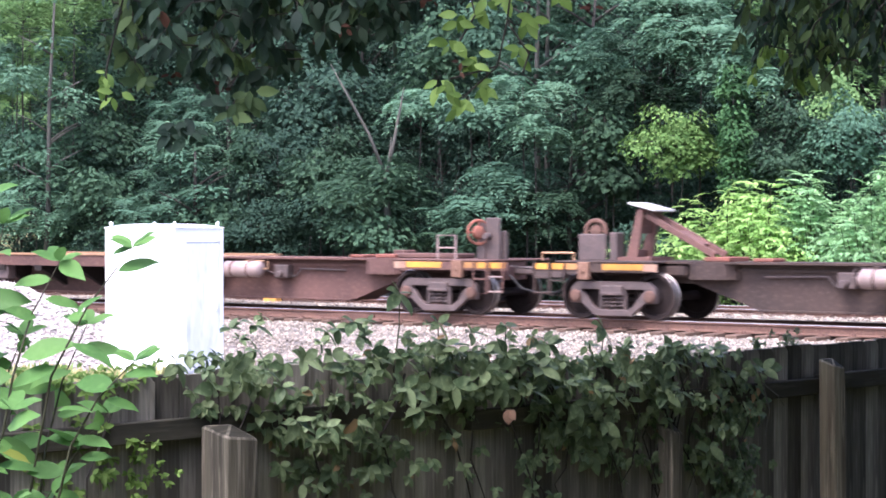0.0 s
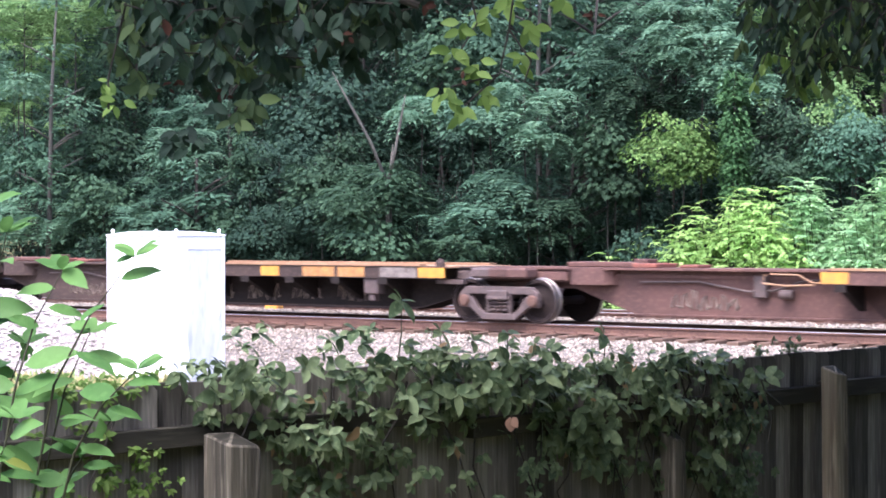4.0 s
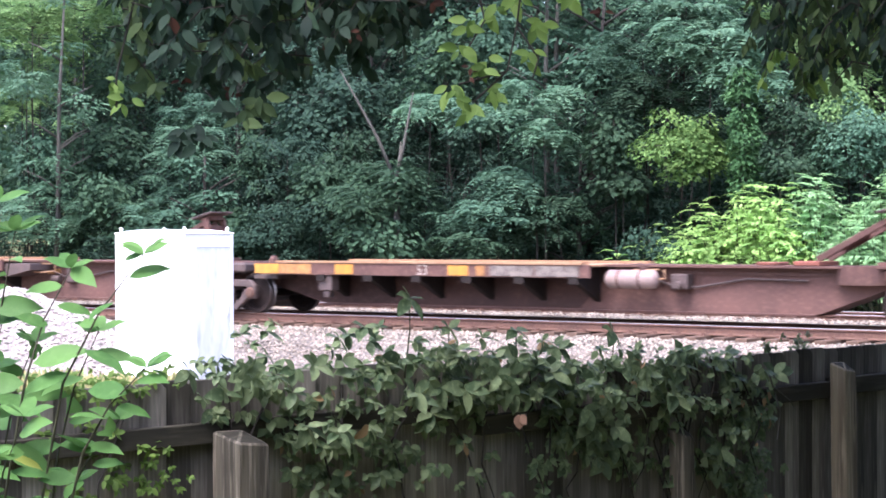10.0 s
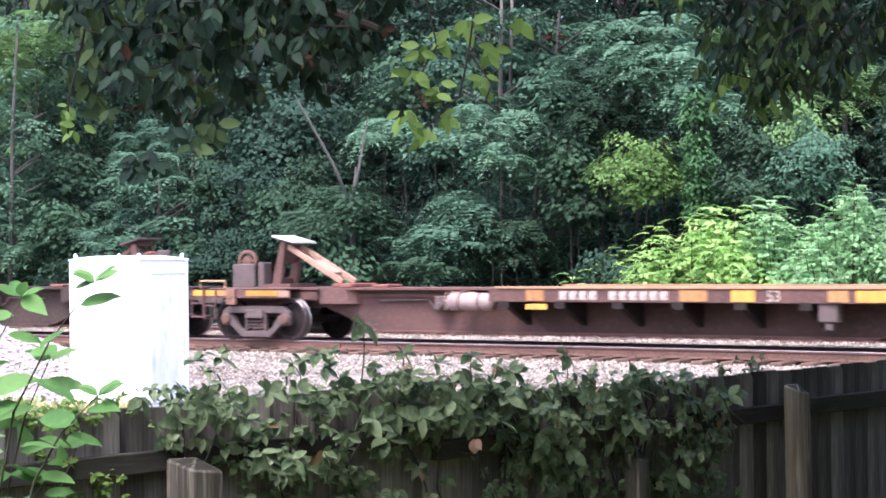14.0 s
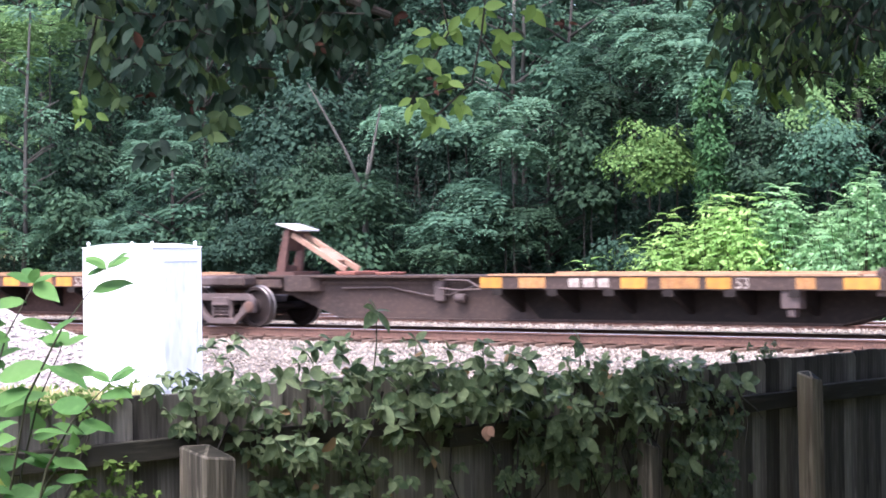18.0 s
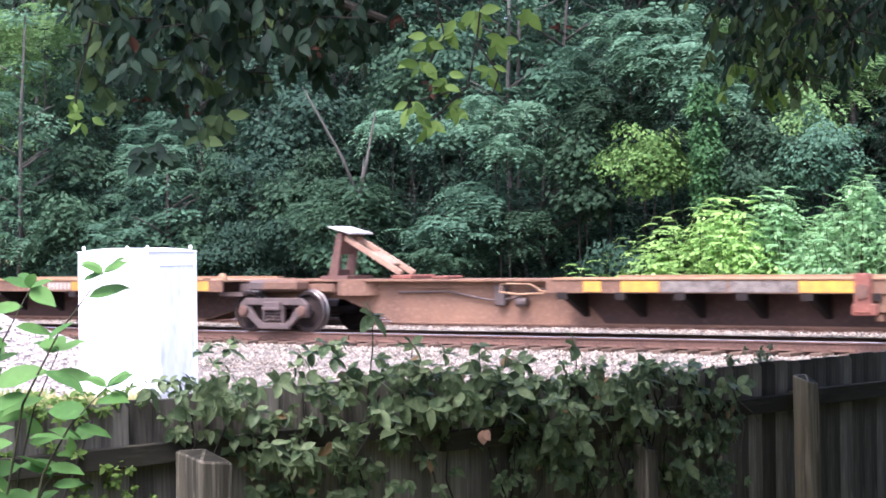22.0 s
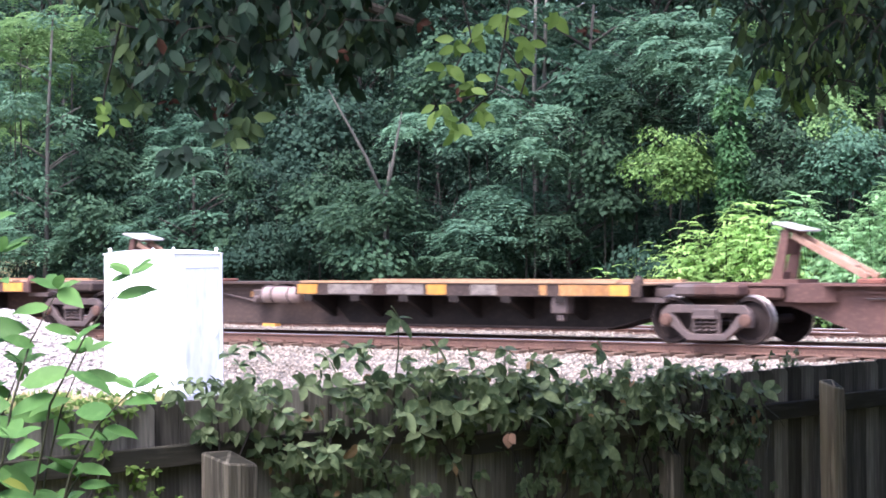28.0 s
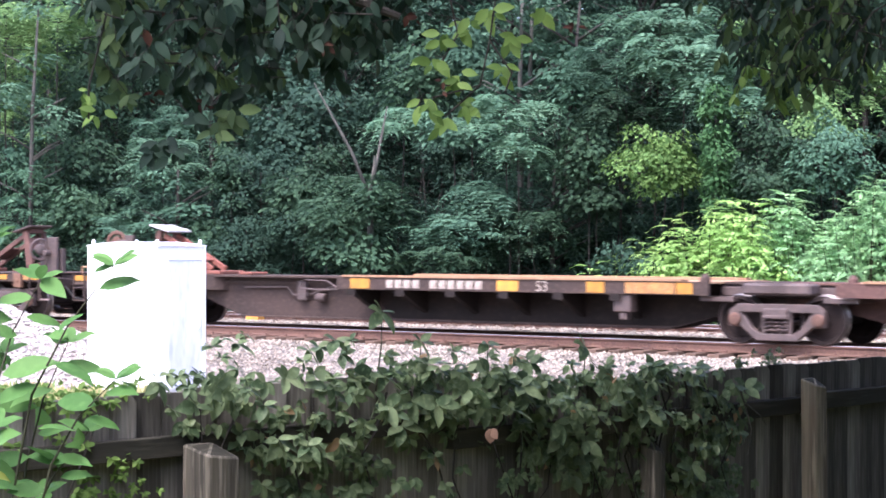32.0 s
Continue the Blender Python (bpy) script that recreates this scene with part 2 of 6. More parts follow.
M = {
    "brown": surface("weathered brown paint", (0.105, 0.056, 0.045), (0.066, 0.038, 0.032), (0.17, 0.096, 0.074), 0.75, 0, 1.2, 14, 0.25, by_object=0.15),
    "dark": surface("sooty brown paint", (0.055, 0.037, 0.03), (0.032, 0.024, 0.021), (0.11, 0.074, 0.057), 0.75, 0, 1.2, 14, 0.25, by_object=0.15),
    # two darkened tones that carry the shade under the loading platforms
    "deck_shade": surface("near black brown for the shade under the deck", (0.018, 0.013, 0.011), (0.011, 0.009, 0.008), (0.034, 0.025, 0.02), 0.85, 0, 1.6, 12, 0.2),
    "deck_shade_brown": surface("red brown paint darkened for the deck's shade", (0.06, 0.033, 0.027), (0.036, 0.022, 0.019), (0.1, 0.058, 0.045), 0.8, 0, 0.9, 12, 0.2, by_object=0.1),
    "rust": surface("faded orange brown paint", (0.18, 0.1, 0.064), (0.11, 0.063, 0.044), (0.27, 0.165, 0.11), 0.8, 0, 1.2, 14, 0.25, by_object=0.1),
    "scrawl": surface("faded grey spray paint", (0.22, 0.18, 0.14), (0.08, 0.06, 0.05), (0.14, 0.11, 0.09), 0.8, 0, 5, 25, 0.1, amount=1.0),
    "red": surface("red oxide", (0.2, 0.072, 0.05), (0.13, 0.055, 0.04), (0.28, 0.14, 0.105), 0.75, 0, 3, 20, 0.2),
    "tan": surface("faded tan primer", (0.3, 0.19, 0.13), (0.2, 0.115, 0.08), (0.38, 0.27, 0.2), 0.8, 0, 3, 20, 0.2),
    "orange": surface("dull orange red paint", (0.24, 0.075, 0.04), (0.1, 0.045, 0.03), rough=0.6),
    "yellow": surface("yellow paint", (0.495, 0.252, 0.0405), (0.36, 0.162, 0.036), (0.27, 0.144, 0.072), 0.7, 0, 4, 22, 0.1, by_object=0.2),
    "worn_yellow": surface("faded yellow paint", (0.34, 0.17, 0.055), (0.2, 0.1, 0.045), (0.42, 0.25, 0.12), 0.75, 0, 4, 22, 0.1, by_object=0.15),
    "grey_panel": surface("worn grey paint", (0.17, 0.145, 0.125), (0.09, 0.075, 0.065), (0.3, 0.26, 0.22), 0.75, 0, 7, 26, 0.1, amount=1.0),
    "cream": surface("worn white lettering", (0.42, 0.37, 0.31), (0.2, 0.16, 0.13), (0.17, 0.13, 0.105), 0.7, 0, 9, 30, 0.1, amount=1.0),
    "deck": surface("tan deck edge", (0.31, 0.185, 0.105), (0.21, 0.12, 0.07), (0.4, 0.28, 0.18), 0.8, 0, 1.0, 18, 0.2, by_object=0.15),
    "plate": surface("worn pale steel plate", (0.495, 0.477, 0.45), (0.342, 0.324, 0.306), (0.225, 0.18, 0.153), 0.5, 0.2, 4, 20, 0.15),
    "tank": surface("pinkish grey tank paint", (0.25, 0.18, 0.155), (0.16, 0.115, 0.1), (0.32, 0.255, 0.225), 0.6, 0, 4, 25, 0.1),
    "casting": surface("greasy cast steel", (0.0875, 0.0616, 0.0546), (0.056, 0.042, 0.0385), (0.14, 0.098, 0.077), 0.65, 0.2, 5, 30, 0.4, by_object=0.1),
    "wheel": surface("brown wheel steel", (0.02, 0.0135, 0.0115), (0.013, 0.009, 0.008), (0.036, 0.024, 0.02), 0.85, 0, 6, 30, 0.2),
    "tread": surface("worn tread steel", (0.2, 0.18, 0.17), (0.13, 0.115, 0.105), rough=0.3, metal=0.85, bump=0.05),
    "black": surface("black rubber and grease", (0.02, 0.019, 0.019), (0.012, 0.012, 0.012), rough=0.7),
    "rail": surface("rusted rail steel", (0.128, 0.0713, 0.0525), (0.0825, 0.0488, 0.0375), (0.195, 0.112, 0.075), 0.8, 0.1, 2, 30, 0.3),
    "railhead": surface("polished rail head", (0.42, 0.41, 0.4), (0.3, 0.29, 0.29), rough=0.3, metal=0.9, bump=0.05),
    "tie": surface("weathered timber tie", (0.0975, 0.0638, 0.045), (0.06, 0.0413, 0.0315), (0.165, 0.112, 0.0825), 0.9, 0, 3, 30, 0.5, by_object=0.25, stretch=(1, 0.2, 1)),
    "stone": surface("pale crushed limestone", (0.255, 0.22, 0.175), (0.15, 0.125, 0.1), (0.38, 0.335, 0.275), 0.9, 0, 3, 40, 0.3, by_island=0.5),
    "heap_stone": surface("fresh crushed limestone", (0.44, 0.4, 0.36), (0.3, 0.27, 0.245), (0.56, 0.52, 0.475), 0.9, 0, 3, 40, 0.3, by_island=0.4),
    "heap_bed": surface("limestone dust", (0.27, 0.24, 0.215), (0.17, 0.15, 0.135), (0.38, 0.34, 0.31), 0.95, 0, 2, 16, 0.8, 0.03),
    "bed": surface("stone dust between ballast", (0.155, 0.133, 0.108), (0.085, 0.072, 0.06), (0.38, 0.35, 0.31), 0.95, 0, 2, 16, 0.8, 0.03),
    "grass": surface("weedy ground", (0.1, 0.13, 0.045), (0.16, 0.13, 0.07), (0.07, 0.1, 0.035), 0.95, 0, 0.6, 9, 0.6, 0.03),
    "white": surface("white sheet steel paint", (0.84, 0.85, 0.85), (0.8, 0.81, 0.82), (0.72, 0.73, 0.75), 0.5, 0, 1.5, 9, 0.03, amount=0.5, spots=0.15),
    "smear": surface("streaked white door paint", (0.6, 0.62, 0.64), (0.82, 0.83, 0.83), (0.4, 0.43, 0.47), 0.7, 0, 3.2, 8, 0.05, stretch=(1, 1, 0.3), amount=1.0),
    "picket": surface("weathered grey cedar", (0.135, 0.13, 0.106), (0.044, 0.042, 0.035), (0.27, 0.26, 0.215), 0.95, 0, 9.0, 55, 0.7, 0.005, by_object=0.62, stretch=(1, 1, 0.07), amount=0.95, spots=0.45),
    "rail_wood": surface("dark mossy fence rail", (0.038, 0.036, 0.026), (0.016, 0.016, 0.012), (0.075, 0.072, 0.05), 0.95, 0, 6, 40, 0.7, 0.005, by_object=0.1, stretch=(0.1, 1, 1)),
    "post": surface("weathered treated timber", (0.1, 0.092, 0.068), (0.028, 0.027, 0.02), (0.24, 0.22, 0.17), 0.95, 0, 14, 70, 0.8, 0.006, by_object=0.1, stretch=(1, 1, 0.06), amount=1.0, spots=0.6),
    "pale_post": surface("paler treated timber", (0.21, 0.185, 0.125), (0.09, 0.078, 0.055), (0.3, 0.27, 0.195), 0.95, 0, 14, 70, 0.8, 0.006, stretch=(1, 1, 0.06), amount=1.0, spots=0.7),
    "bark": surface("dark tree bark", (0.034, 0.031, 0.026), (0.02, 0.0185, 0.016), (0.06, 0.055, 0.047), 0.95, 0, 3, 25, 0.8, 0.02, stretch=(1, 1, 0.25)),
    "pale_bark": surface("pale grey bark", (0.078, 0.076, 0.064), (0.04, 0.04, 0.034), (0.12, 0.115, 0.1), 0.95, 0, 3, 25, 0.5, 0.02, stretch=(1, 1, 0.25)),
    "twig": surface("dark twig bark", (0.022, 0.02, 0.016), (0.014, 0.013, 0.011), rough=0.9),
    "stem": surface("brown green young stem", (0.036, 0.042, 0.02), (0.03, 0.026, 0.016), rough=0.7),
    "forest": foliage("forest leaves", (0.024, 0.052, 0.029), (0.051, 0.1, 0.053), through=0.3, rough=0.7, by_object=0.3),
    "forest_blue": foliage("cool green forest leaves", (0.038, 0.085, 0.052), (0.076, 0.148, 0.092), through=0.3, rough=0.7, by_object=0.25),
    "forest_light": foliage("light green leaves", (0.085, 0.175, 0.06), (0.18, 0.29, 0.105), through=0.35, rough=0.7),
    "forest_gold": foliage("yellow green leaves", (0.07, 0.145, 0.04), (0.155, 0.255, 0.075), through=0.35, rough=0.7),
    "forest_vine": foliage("bright vine leaves", (0.034, 0.09, 0.034), (0.07, 0.155, 0.057), through=0.35, rough=0.7),
    "forest_pale": foliage("pale green leaves", (0.07, 0.148, 0.088), (0.138, 0.245, 0.15), through=0.35, rough=0.7, by_object=0.2),
    # deep green leaves, darkened in colour to stand for shade inside the wood
    "forest_shaded": foliage("deep green leaves darkened for shade", (0.021, 0.046, 0.031), (0.038, 0.077, 0.048), through=0.3, rough=0.75, by_object=0.3),
    "sumac": foliage("bright sumac leaves", (0.22, 0.4, 0.115), (0.41, 0.58, 0.2), through=0.45, rough=0.65, by_object=0.15),
    "sumac_cool": foliage("cool green sumac leaves", (0.175, 0.35, 0.155), (0.345, 0.535, 0.265), through=0.45, rough=0.65, by_object=0.1),
    "vine": foliage("creeper leaves", (0.05, 0.085, 0.04), (0.17, 0.225, 0.11), (0.2, 0.14, 0.07), 0.015, through=0.25, rough=0.45, speck=0.6),
    "shrub": foliage("bright shrub leaves", (0.058, 0.148, 0.038), (0.125, 0.255, 0.072), (0.28, 0.33, 0.07), 0.004, through=0.35, speck=0.25),
    # shade tree: shade and sunlight are put into these three leaf colours
    "over": foliage("shade tree leaves darkened for shade", (0.008, 0.02, 0.013), (0.03, 0.058, 0.034), (0.06, 0.026, 0.018), 0.004, through=0.25, rough=0.6),
    "over_mid": foliage("olive shade tree leaves darkened for shade", (0.03, 0.056, 0.024), (0.088, 0.135, 0.05), through=0.45, rough=0.7),
    "over_light": foliage("yellow green leaves, yellowing or tinted sunlit", (0.075, 0.14, 0.032), (0.21, 0.33, 0.085), through=0.5),
    "rusty_leaf": foliage("rust brown dead leaf", (0.022, 0.011, 0.008), (0.06, 0.026, 0.016), through=0.3, rough=0.8),
    "dead": surface("dry brown leaf", (0.15, 0.095, 0.062), (0.09, 0.055, 0.036), rough=0.9),
    "straw": foliage("dry straw grass", (0.3, 0.27, 0.12), (0.52, 0.48, 0.24), (0.2, 0.3, 0.1), 0.25, through=0.3, rough=0.8),
}


# ---- mesh helpers ----
def bx(bm, x0, x1, y0, y1, z0, z1):
    v = [bm.verts.new(p) for p in ((x0, y0, z0), (x1, y0, z0), (x1, y1, z0), (x0, y1, z0), (x0, y0, z1), (x1, y0, z1), (x1, y1, z1), (x0, y1, z1))]
    for f in ((3, 2, 1, 0), (4, 5, 6, 7), (0, 1, 5, 4), (1, 2, 6, 5), (2, 3, 7, 6), (3, 0, 4, 7)):
        bm.faces.new([v[i] for i in f])


def prism(bm, pts, y0, y1):
    """A polygon in x and z, drawn out along y."""
    a = [bm.verts.new((x, y0, z)) for x, z in pts]
    b = [bm.verts.new((x, y1, z)) for x, z in pts]
    n = len(pts)
    bm.faces.new(a)
    bm.faces.new(b[::-1])
    for i in range(n):
        bm.faces.new((a[(i + 1) % n], a[i], b[i], b[(i + 1) % n]))


def prism_x(bm, pts, x0, x1):
    """A polygon in y and z, drawn out along x."""
    a = [bm.verts.new((x0, y, z)) for y, z in pts]
    b = [bm.verts.new((x1, y, z)) for y, z in pts]
    n = len(pts)
    bm.faces.new(a)
    bm.faces.new(b[::-1])
    for i in range(n):
        bm.faces.new((a[(i + 1) % n], a[i], b[i], b[(i + 1) % n]))


def tube(bm, pts, radii, seg=8):
    """A tapering round bar along a line of points, closed at both ends."""
    pts = [Vector(p) for p in pts]
    if isinstance(radii, (int, float)):
        radii = [radii] * len(pts)
    rings, side = [], None
    for i, p in enumerate(pts):
        d = (pts[min(i + 1, len(pts) - 1)] - pts[max(i - 1, 0)]).normalized()
        if side is None:
            side = d.cross(Vector((0, 1, 0)) if abs(d.z) > 0.7 else Vector((0, 0, 1)))
        else:
            side = side - d * side.dot(d)
            if side.length < 0.02:
                side = d.orthogonal()
        side = side.normalized()
        up = side.cross(d)
        rings.append([bm.verts.new(p + (side * math.cos(k * math.tau / seg) + up * math.sin(k * math.tau / seg)) * radii[i]) for k in range(seg)])
    for a, b in zip(rings, rings[1:]):
        for k in range(seg):
            bm.faces.new((a[k], a[(k + 1) % seg], b[(k + 1) % seg], b[k]))
    bm.faces.new(rings[0][::-1])
    bm.faces.new(rings[-1])


def disc_profile(bm, profile, seg=28, axis="y"):
    """A turned body: profile of (radius, place along the axis)."""
    rings = []
    for r, y in profile:
        rings.append([bm.verts.new((r * math.cos(k * math.tau / seg), y, r * math.sin(k * math.tau / seg))) for k in range(seg)])
    for a, b in zip(rings, rings[1:]):
        for k in range(seg):
            bm.faces.new((a[k], a[(k + 1) % seg], b[(k + 1) % seg], b[k]))
    bm.faces.new(rings[0][::-1])
    bm.faces.new(rings[-1])


def mesh_of(name, bm, material, smooth=False, bevel=0.0):
    if bevel:
        bmesh.ops.bevel(bm, geom=list(bm.edges), offset=bevel, segments=1, affect="EDGES", clamp_overlap=True)
    bmesh.ops.recalc_face_normals(bm, faces=bm.faces)
    me = bpy.data.meshes.new(name)
    bm.to_mesh(me)
    bm.free()
    me.materials.append(material)
    if smooth:
        me.polygons.foreach_set("use_smooth", [True] * len(me.polygons))
    return me


def raw_mesh(name, verts, faces, material, smooth=False):
    me = bpy.data.meshes.new(name)
    me.from_pydata(verts, [], faces)
    me.materials.append(material)
    if smooth:
        me.polygons.foreach_set("use_smooth", [True] * len(me.polygons))
    return me


def put(name, me, parent=None, m=None, label=""):
    ob = new(name, me)
    if parent is not None:
        ob.parent = parent
    if m is not None:
        ob.matrix_basis = m
    if label:
        ob["label"] = label
    return ob


def part(name, bm, material, parent, label="", smooth=False, bevel=0.0, m=None):
    return put(name, mesh_of(name, bm, material, smooth, bevel), parent, m, label)


def shape(*calls):
    """A bmesh from (function, arguments...) calls."""
    bm = bmesh.new()
    for fn, *args in calls:
        fn(bm, *args)
    return bm


CACHE = {}


def shared(key, make, material, smooth=False, bevel=0.0):
    """One mesh for all alike parts."""
    k = (key, material.name)
    if k not in CACHE:
        CACHE[k] = mesh_of(key if isinstance(key, str) else key[0], make(), material, smooth, bevel)
    return CACHE[k]


def word(text, size, material, depth=0.004):
    """Letters as a flat mesh, standing upright and facing -y."""
    k = ("word", text, size, material.name)
    if k not in CACHE:
        cu = bpy.data.curves.new("lettering", "FONT")
        cu.body, cu.size, cu.extrude, cu.align_x, cu.resolution_u = text, size, depth, "CENTER", 3
        ob = bpy.data.objects.new("lettering", cu)
        scene.collection.objects.link(ob)
        me = bpy.data.meshes.new_from_object(ob.evaluated_get(bpy.context.evaluated_depsgraph_get()))
        bpy.data.objects.remove(ob)
        me.transform(Matrix.Rotation(radians(90), 4, "X"))
        me.materials.clear()
        me.materials.append(material)
        CACHE[k] = me
    return CACHE[k]


# ---- ground and railway ----
def profile_sheet(name, profile, x0, x1, step, material, rough=0.0, tag=""):
    """A sheet along the railway from a cross-section of (across, height), slightly uneven."""
    xs = [x0]
    while xs[-1] < x1 - 1e-6:
        xs.append(min(x1, xs[-1] + (step if abs(xs[-1]) < 40 else 60)))
    verts, faces, n = [], [], len(profile)
    for x in xs:
        for y, z in profile:
            p = on_track(x, y)
            verts.append((p.x, p.y, z + rough * noise.noise((x * 0.7, y * 0.7, 3.1))))
    for i in range(len(xs) - 1):
        for j in range(n - 1):
            a = i * n + j
            faces.append((a, a + n, a + n + 1, a + 1))
    ob = new(name, raw_mesh(name, verts, faces, material, True))
    return tagged(ob, tag, kind="structure")


GROUND = [(-600, -0.8), (-120, -0.8), (-60, -0.8), (-45, -0.8), (-20, -0.8), (-12, -0.8), (-8, -0.78), (-5.5, -0.74), (-4.6, -0.7), (-3.9, -0.62), (-2.0, -0.42),
          (0, -0.4), (4.4, -0.4), (6.5, -0.45), (8.5, -0.75), (10, -0.7), (12, -0.4), (16, 0.1), (22, 0.9), (30, 2.0), (45, 4.5), (80, 9), (160, 12), (600, 14)]
profile_sheet("ground", GROUND, -600, 600, 2.0, M["grass"], 0.05, "weedy ground that rises behind the railway into the wood")
BALLAST = [(-11, -0.775), (-9, -0.75), (-6, -0.73), (-4.9, -0.68), (-4.2, -0.56), (-3.4, -0.42), (-2.6, -0.33), (-1.75, -0.26), (-1.2, -0.25), (0, -0.25), (1.2, -0.22), (1.5, -0.12), (2.1, -0.06), (2.9, -0.055), (3.5, -0.07), (4.4, -0.1), (5.9, -0.12), (6.4, -0.26), (8.2, -0.74)]
profile_sheet("ballast_bed", BALLAST, -220, 220, 0.8, M["bed"], 0.03, "pale crushed stone bed under both tracks")


def height_on(profile, y):
    for (a, za), (b, zb) in zip(profile, profile[1:]):
        if a <= y <= b:
            return za + (zb - za) * (y - a) / (b - a)
    return profile[-1][1]


def stones(name, places, size, material):
    """Loose broken stones, each a skewed eight-sided lump, all one heap of stuff."""
    rng = np.random.default_rng(len(places))
    n = len(places)
    c = np.array(places)
    base = np.array([(1, 0, 0), (0, 1, 0), (-1, 0, 0), (0, -1, 0), (0, 0, 0.8), (0, 0, -0.8)], float)
    s = size * rng.uniform(0.55, 1.3, (n, 1, 1))
    v = base[None] * s * rng.uniform(0.6, 1.3, (n, 6, 3)) + rng.uniform(-0.25, 0.25, (n, 6, 3)) * s
    a = rng.uniform(0, 6.28, n)
    x = v[:, :, 0] * np.cos(a)[:, None] - v[:, :, 1] * np.sin(a)[:, None]
    y = v[:, :, 0] * np.sin(a)[:, None] + v[:, :, 1] * np.cos(a)[:, None]
    v = np.stack([x, y, v[:, :, 2]], -1) + c[:, None, :]
    f = np.array([(0, 1, 4), (1, 2, 4), (2, 3, 4), (3, 0, 4), (1, 0, 5), (2, 1, 5), (3, 2, 5), (0, 3, 5)])
    faces = (f[None] + 6 * np.arange(n)[:, None, None]).reshape(-1, 3)
    ob = new(name, raw_mesh(name, v.reshape(-1, 3).tolist(), faces.tolist(), material))
    return tagged(ob, kind="stuff")


rng = random.Random(5)
places = []
for _ in range(36000):
    x = rng.uniform(-15, 12.5)
    y = rng.choice((rng.uniform(-8, -1.2), rng.uniform(-4.9, -1.2), rng.uniform(-4.9, -1.2), rng.uniform(-1.2, 1.3), rng.uniform(1.3, 3.2), rng.uniform(3.2, 6.0)))
    p = on_track(x, y)
    places.append((p.x, p.y, height_on(BALLAST, y) + 0.005 + 0.03 * noise.noise((x * 0.7, y * 0.7, 3.1))))
ob = stones("ballast_stones", places, 0.036, M["stone"])
tagged(ob, "pale grey crushed limestone ballast beside the rails", "ballast")


def rail_section():
    s = [(-0.07, -0.172), (0.07, -0.172), (0.07, -0.16), (0.012, -0.14), (0.01, -0.045), (0.036, -0.035), (0.036, -0.006)]
    return s + [(-0.036, -0.006), (-0.036, -0.035), (-0.01, -0.045), (-0.012, -0.14), (-0.07, -0.16)]


def railway_track(y, label):
    tr = tagged(put("railway_track", None, None, track_pose(0, y, 0.05 if y else 0.0)), label, "railway track", kind="structure")
    web = shared("rail", lambda: shape((prism_x, rail_section(), -220, 220)), M["rail"])
    head = shared("running_surface", lambda: shape((prism_x, [(-0.03, -0.006), (0.03, -0.006), (0.027, 0), (-0.027, 0)], -220, 220)), M["railhead"])
    tie = shared("tie", lambda: shape((bx, -0.115, 0.115, -1.3, 1.3, -0.36, -0.175)), M["tie"], bevel=0.012)
    chair = shared("tie_plate", lambda: shape((bx, -0.09, 0.09, -0.18, 0.18, -0.176, -0.162), (bx, -0.03, 0.03, 0.075, 0.11, -0.165, -0.13), (bx, -0.03, 0.03, -0.11, -0.075, -0.165, -0.13)), M["rail"])
    for side in (-0.7535, 0.7535):
        r = put("rail", web, tr, pose(0, side, 0))
        put("running_surface", head, r, None, "bright worn running surface")
    r = random.Random(int(y * 10))
    for i in range(-46, 42):
        t = put("tie", tie, tr, pose(i * 0.508 + r.uniform(-0.03, 0.03), r.uniform(-0.05, 0.05), r.uniform(-0.012, 0.004) + (0.1 if y else 0), 0, 0, r.uniform(-1.5, 1.5)))
        for side in (-0.7535, 0.7535):
            put("tie_plate", chair, t, pose(0, side, 0))
    return tr


TRACK2 = 4.3
railway_track(0.0, "railway track with rusty rails on timber ties")
railway_track(TRACK2, "second railway track with rusty rails behind the train")
# joint bars and the yellow marker block on the second track
part("joint_bar", shape((bx, -0.45, 0.45, -0.045, -0.012, -0.14, -0.05)), M["rail"], bpy.data.objects["railway_track"], m=pose(-2.2, -0.7535, 0))
mk = tagged(put("track_marker", None, None, track_pose(-7.9, 3.05, -0.08)), "small yellow painted marker block lying between the tracks", "marker")
part("block", shape((prism_x, [(-0.14, 0), (0.14, 0), (0.09, 0.16), (-0.09, 0.16)], -0.2, 0.2)), M["yellow"], mk, bevel=0.015)

# ---- the train ----
SPEED = 12.4
WHEEL_R = 0.42


def wheel_mesh():
    if "wheel" not in CACHE:
        prof = [(0.09, -0.09), (0.13, -0.075), (0.15, -0.03), (0.32, 0.02), (0.345, -0.07), (0.412, -0.07), (0.42, -0.062), (0.424, 0.045),
                (0.447, 0.058), (0.447, 0.08), (0.345, 0.08), (0.32, 0.05), (0.15, 0.03), (0.12, 0.06), (0.09, 0.07)]
        bm = shape((disc_profile, prof, 36))
        for f in bm.faces:
            c = f.calc_center_median()
            f.material_index = 1 if 0.40 < math.hypot(c.x, c.z) and abs(c.y) < 0.07 and len(f.verts) == 4 else 0
        me = mesh_of("wheel", bm, M["wheel"])
        me.materials.append(M["tread"])
        CACHE["wheel"] = me
    return CACHE["wheel"]


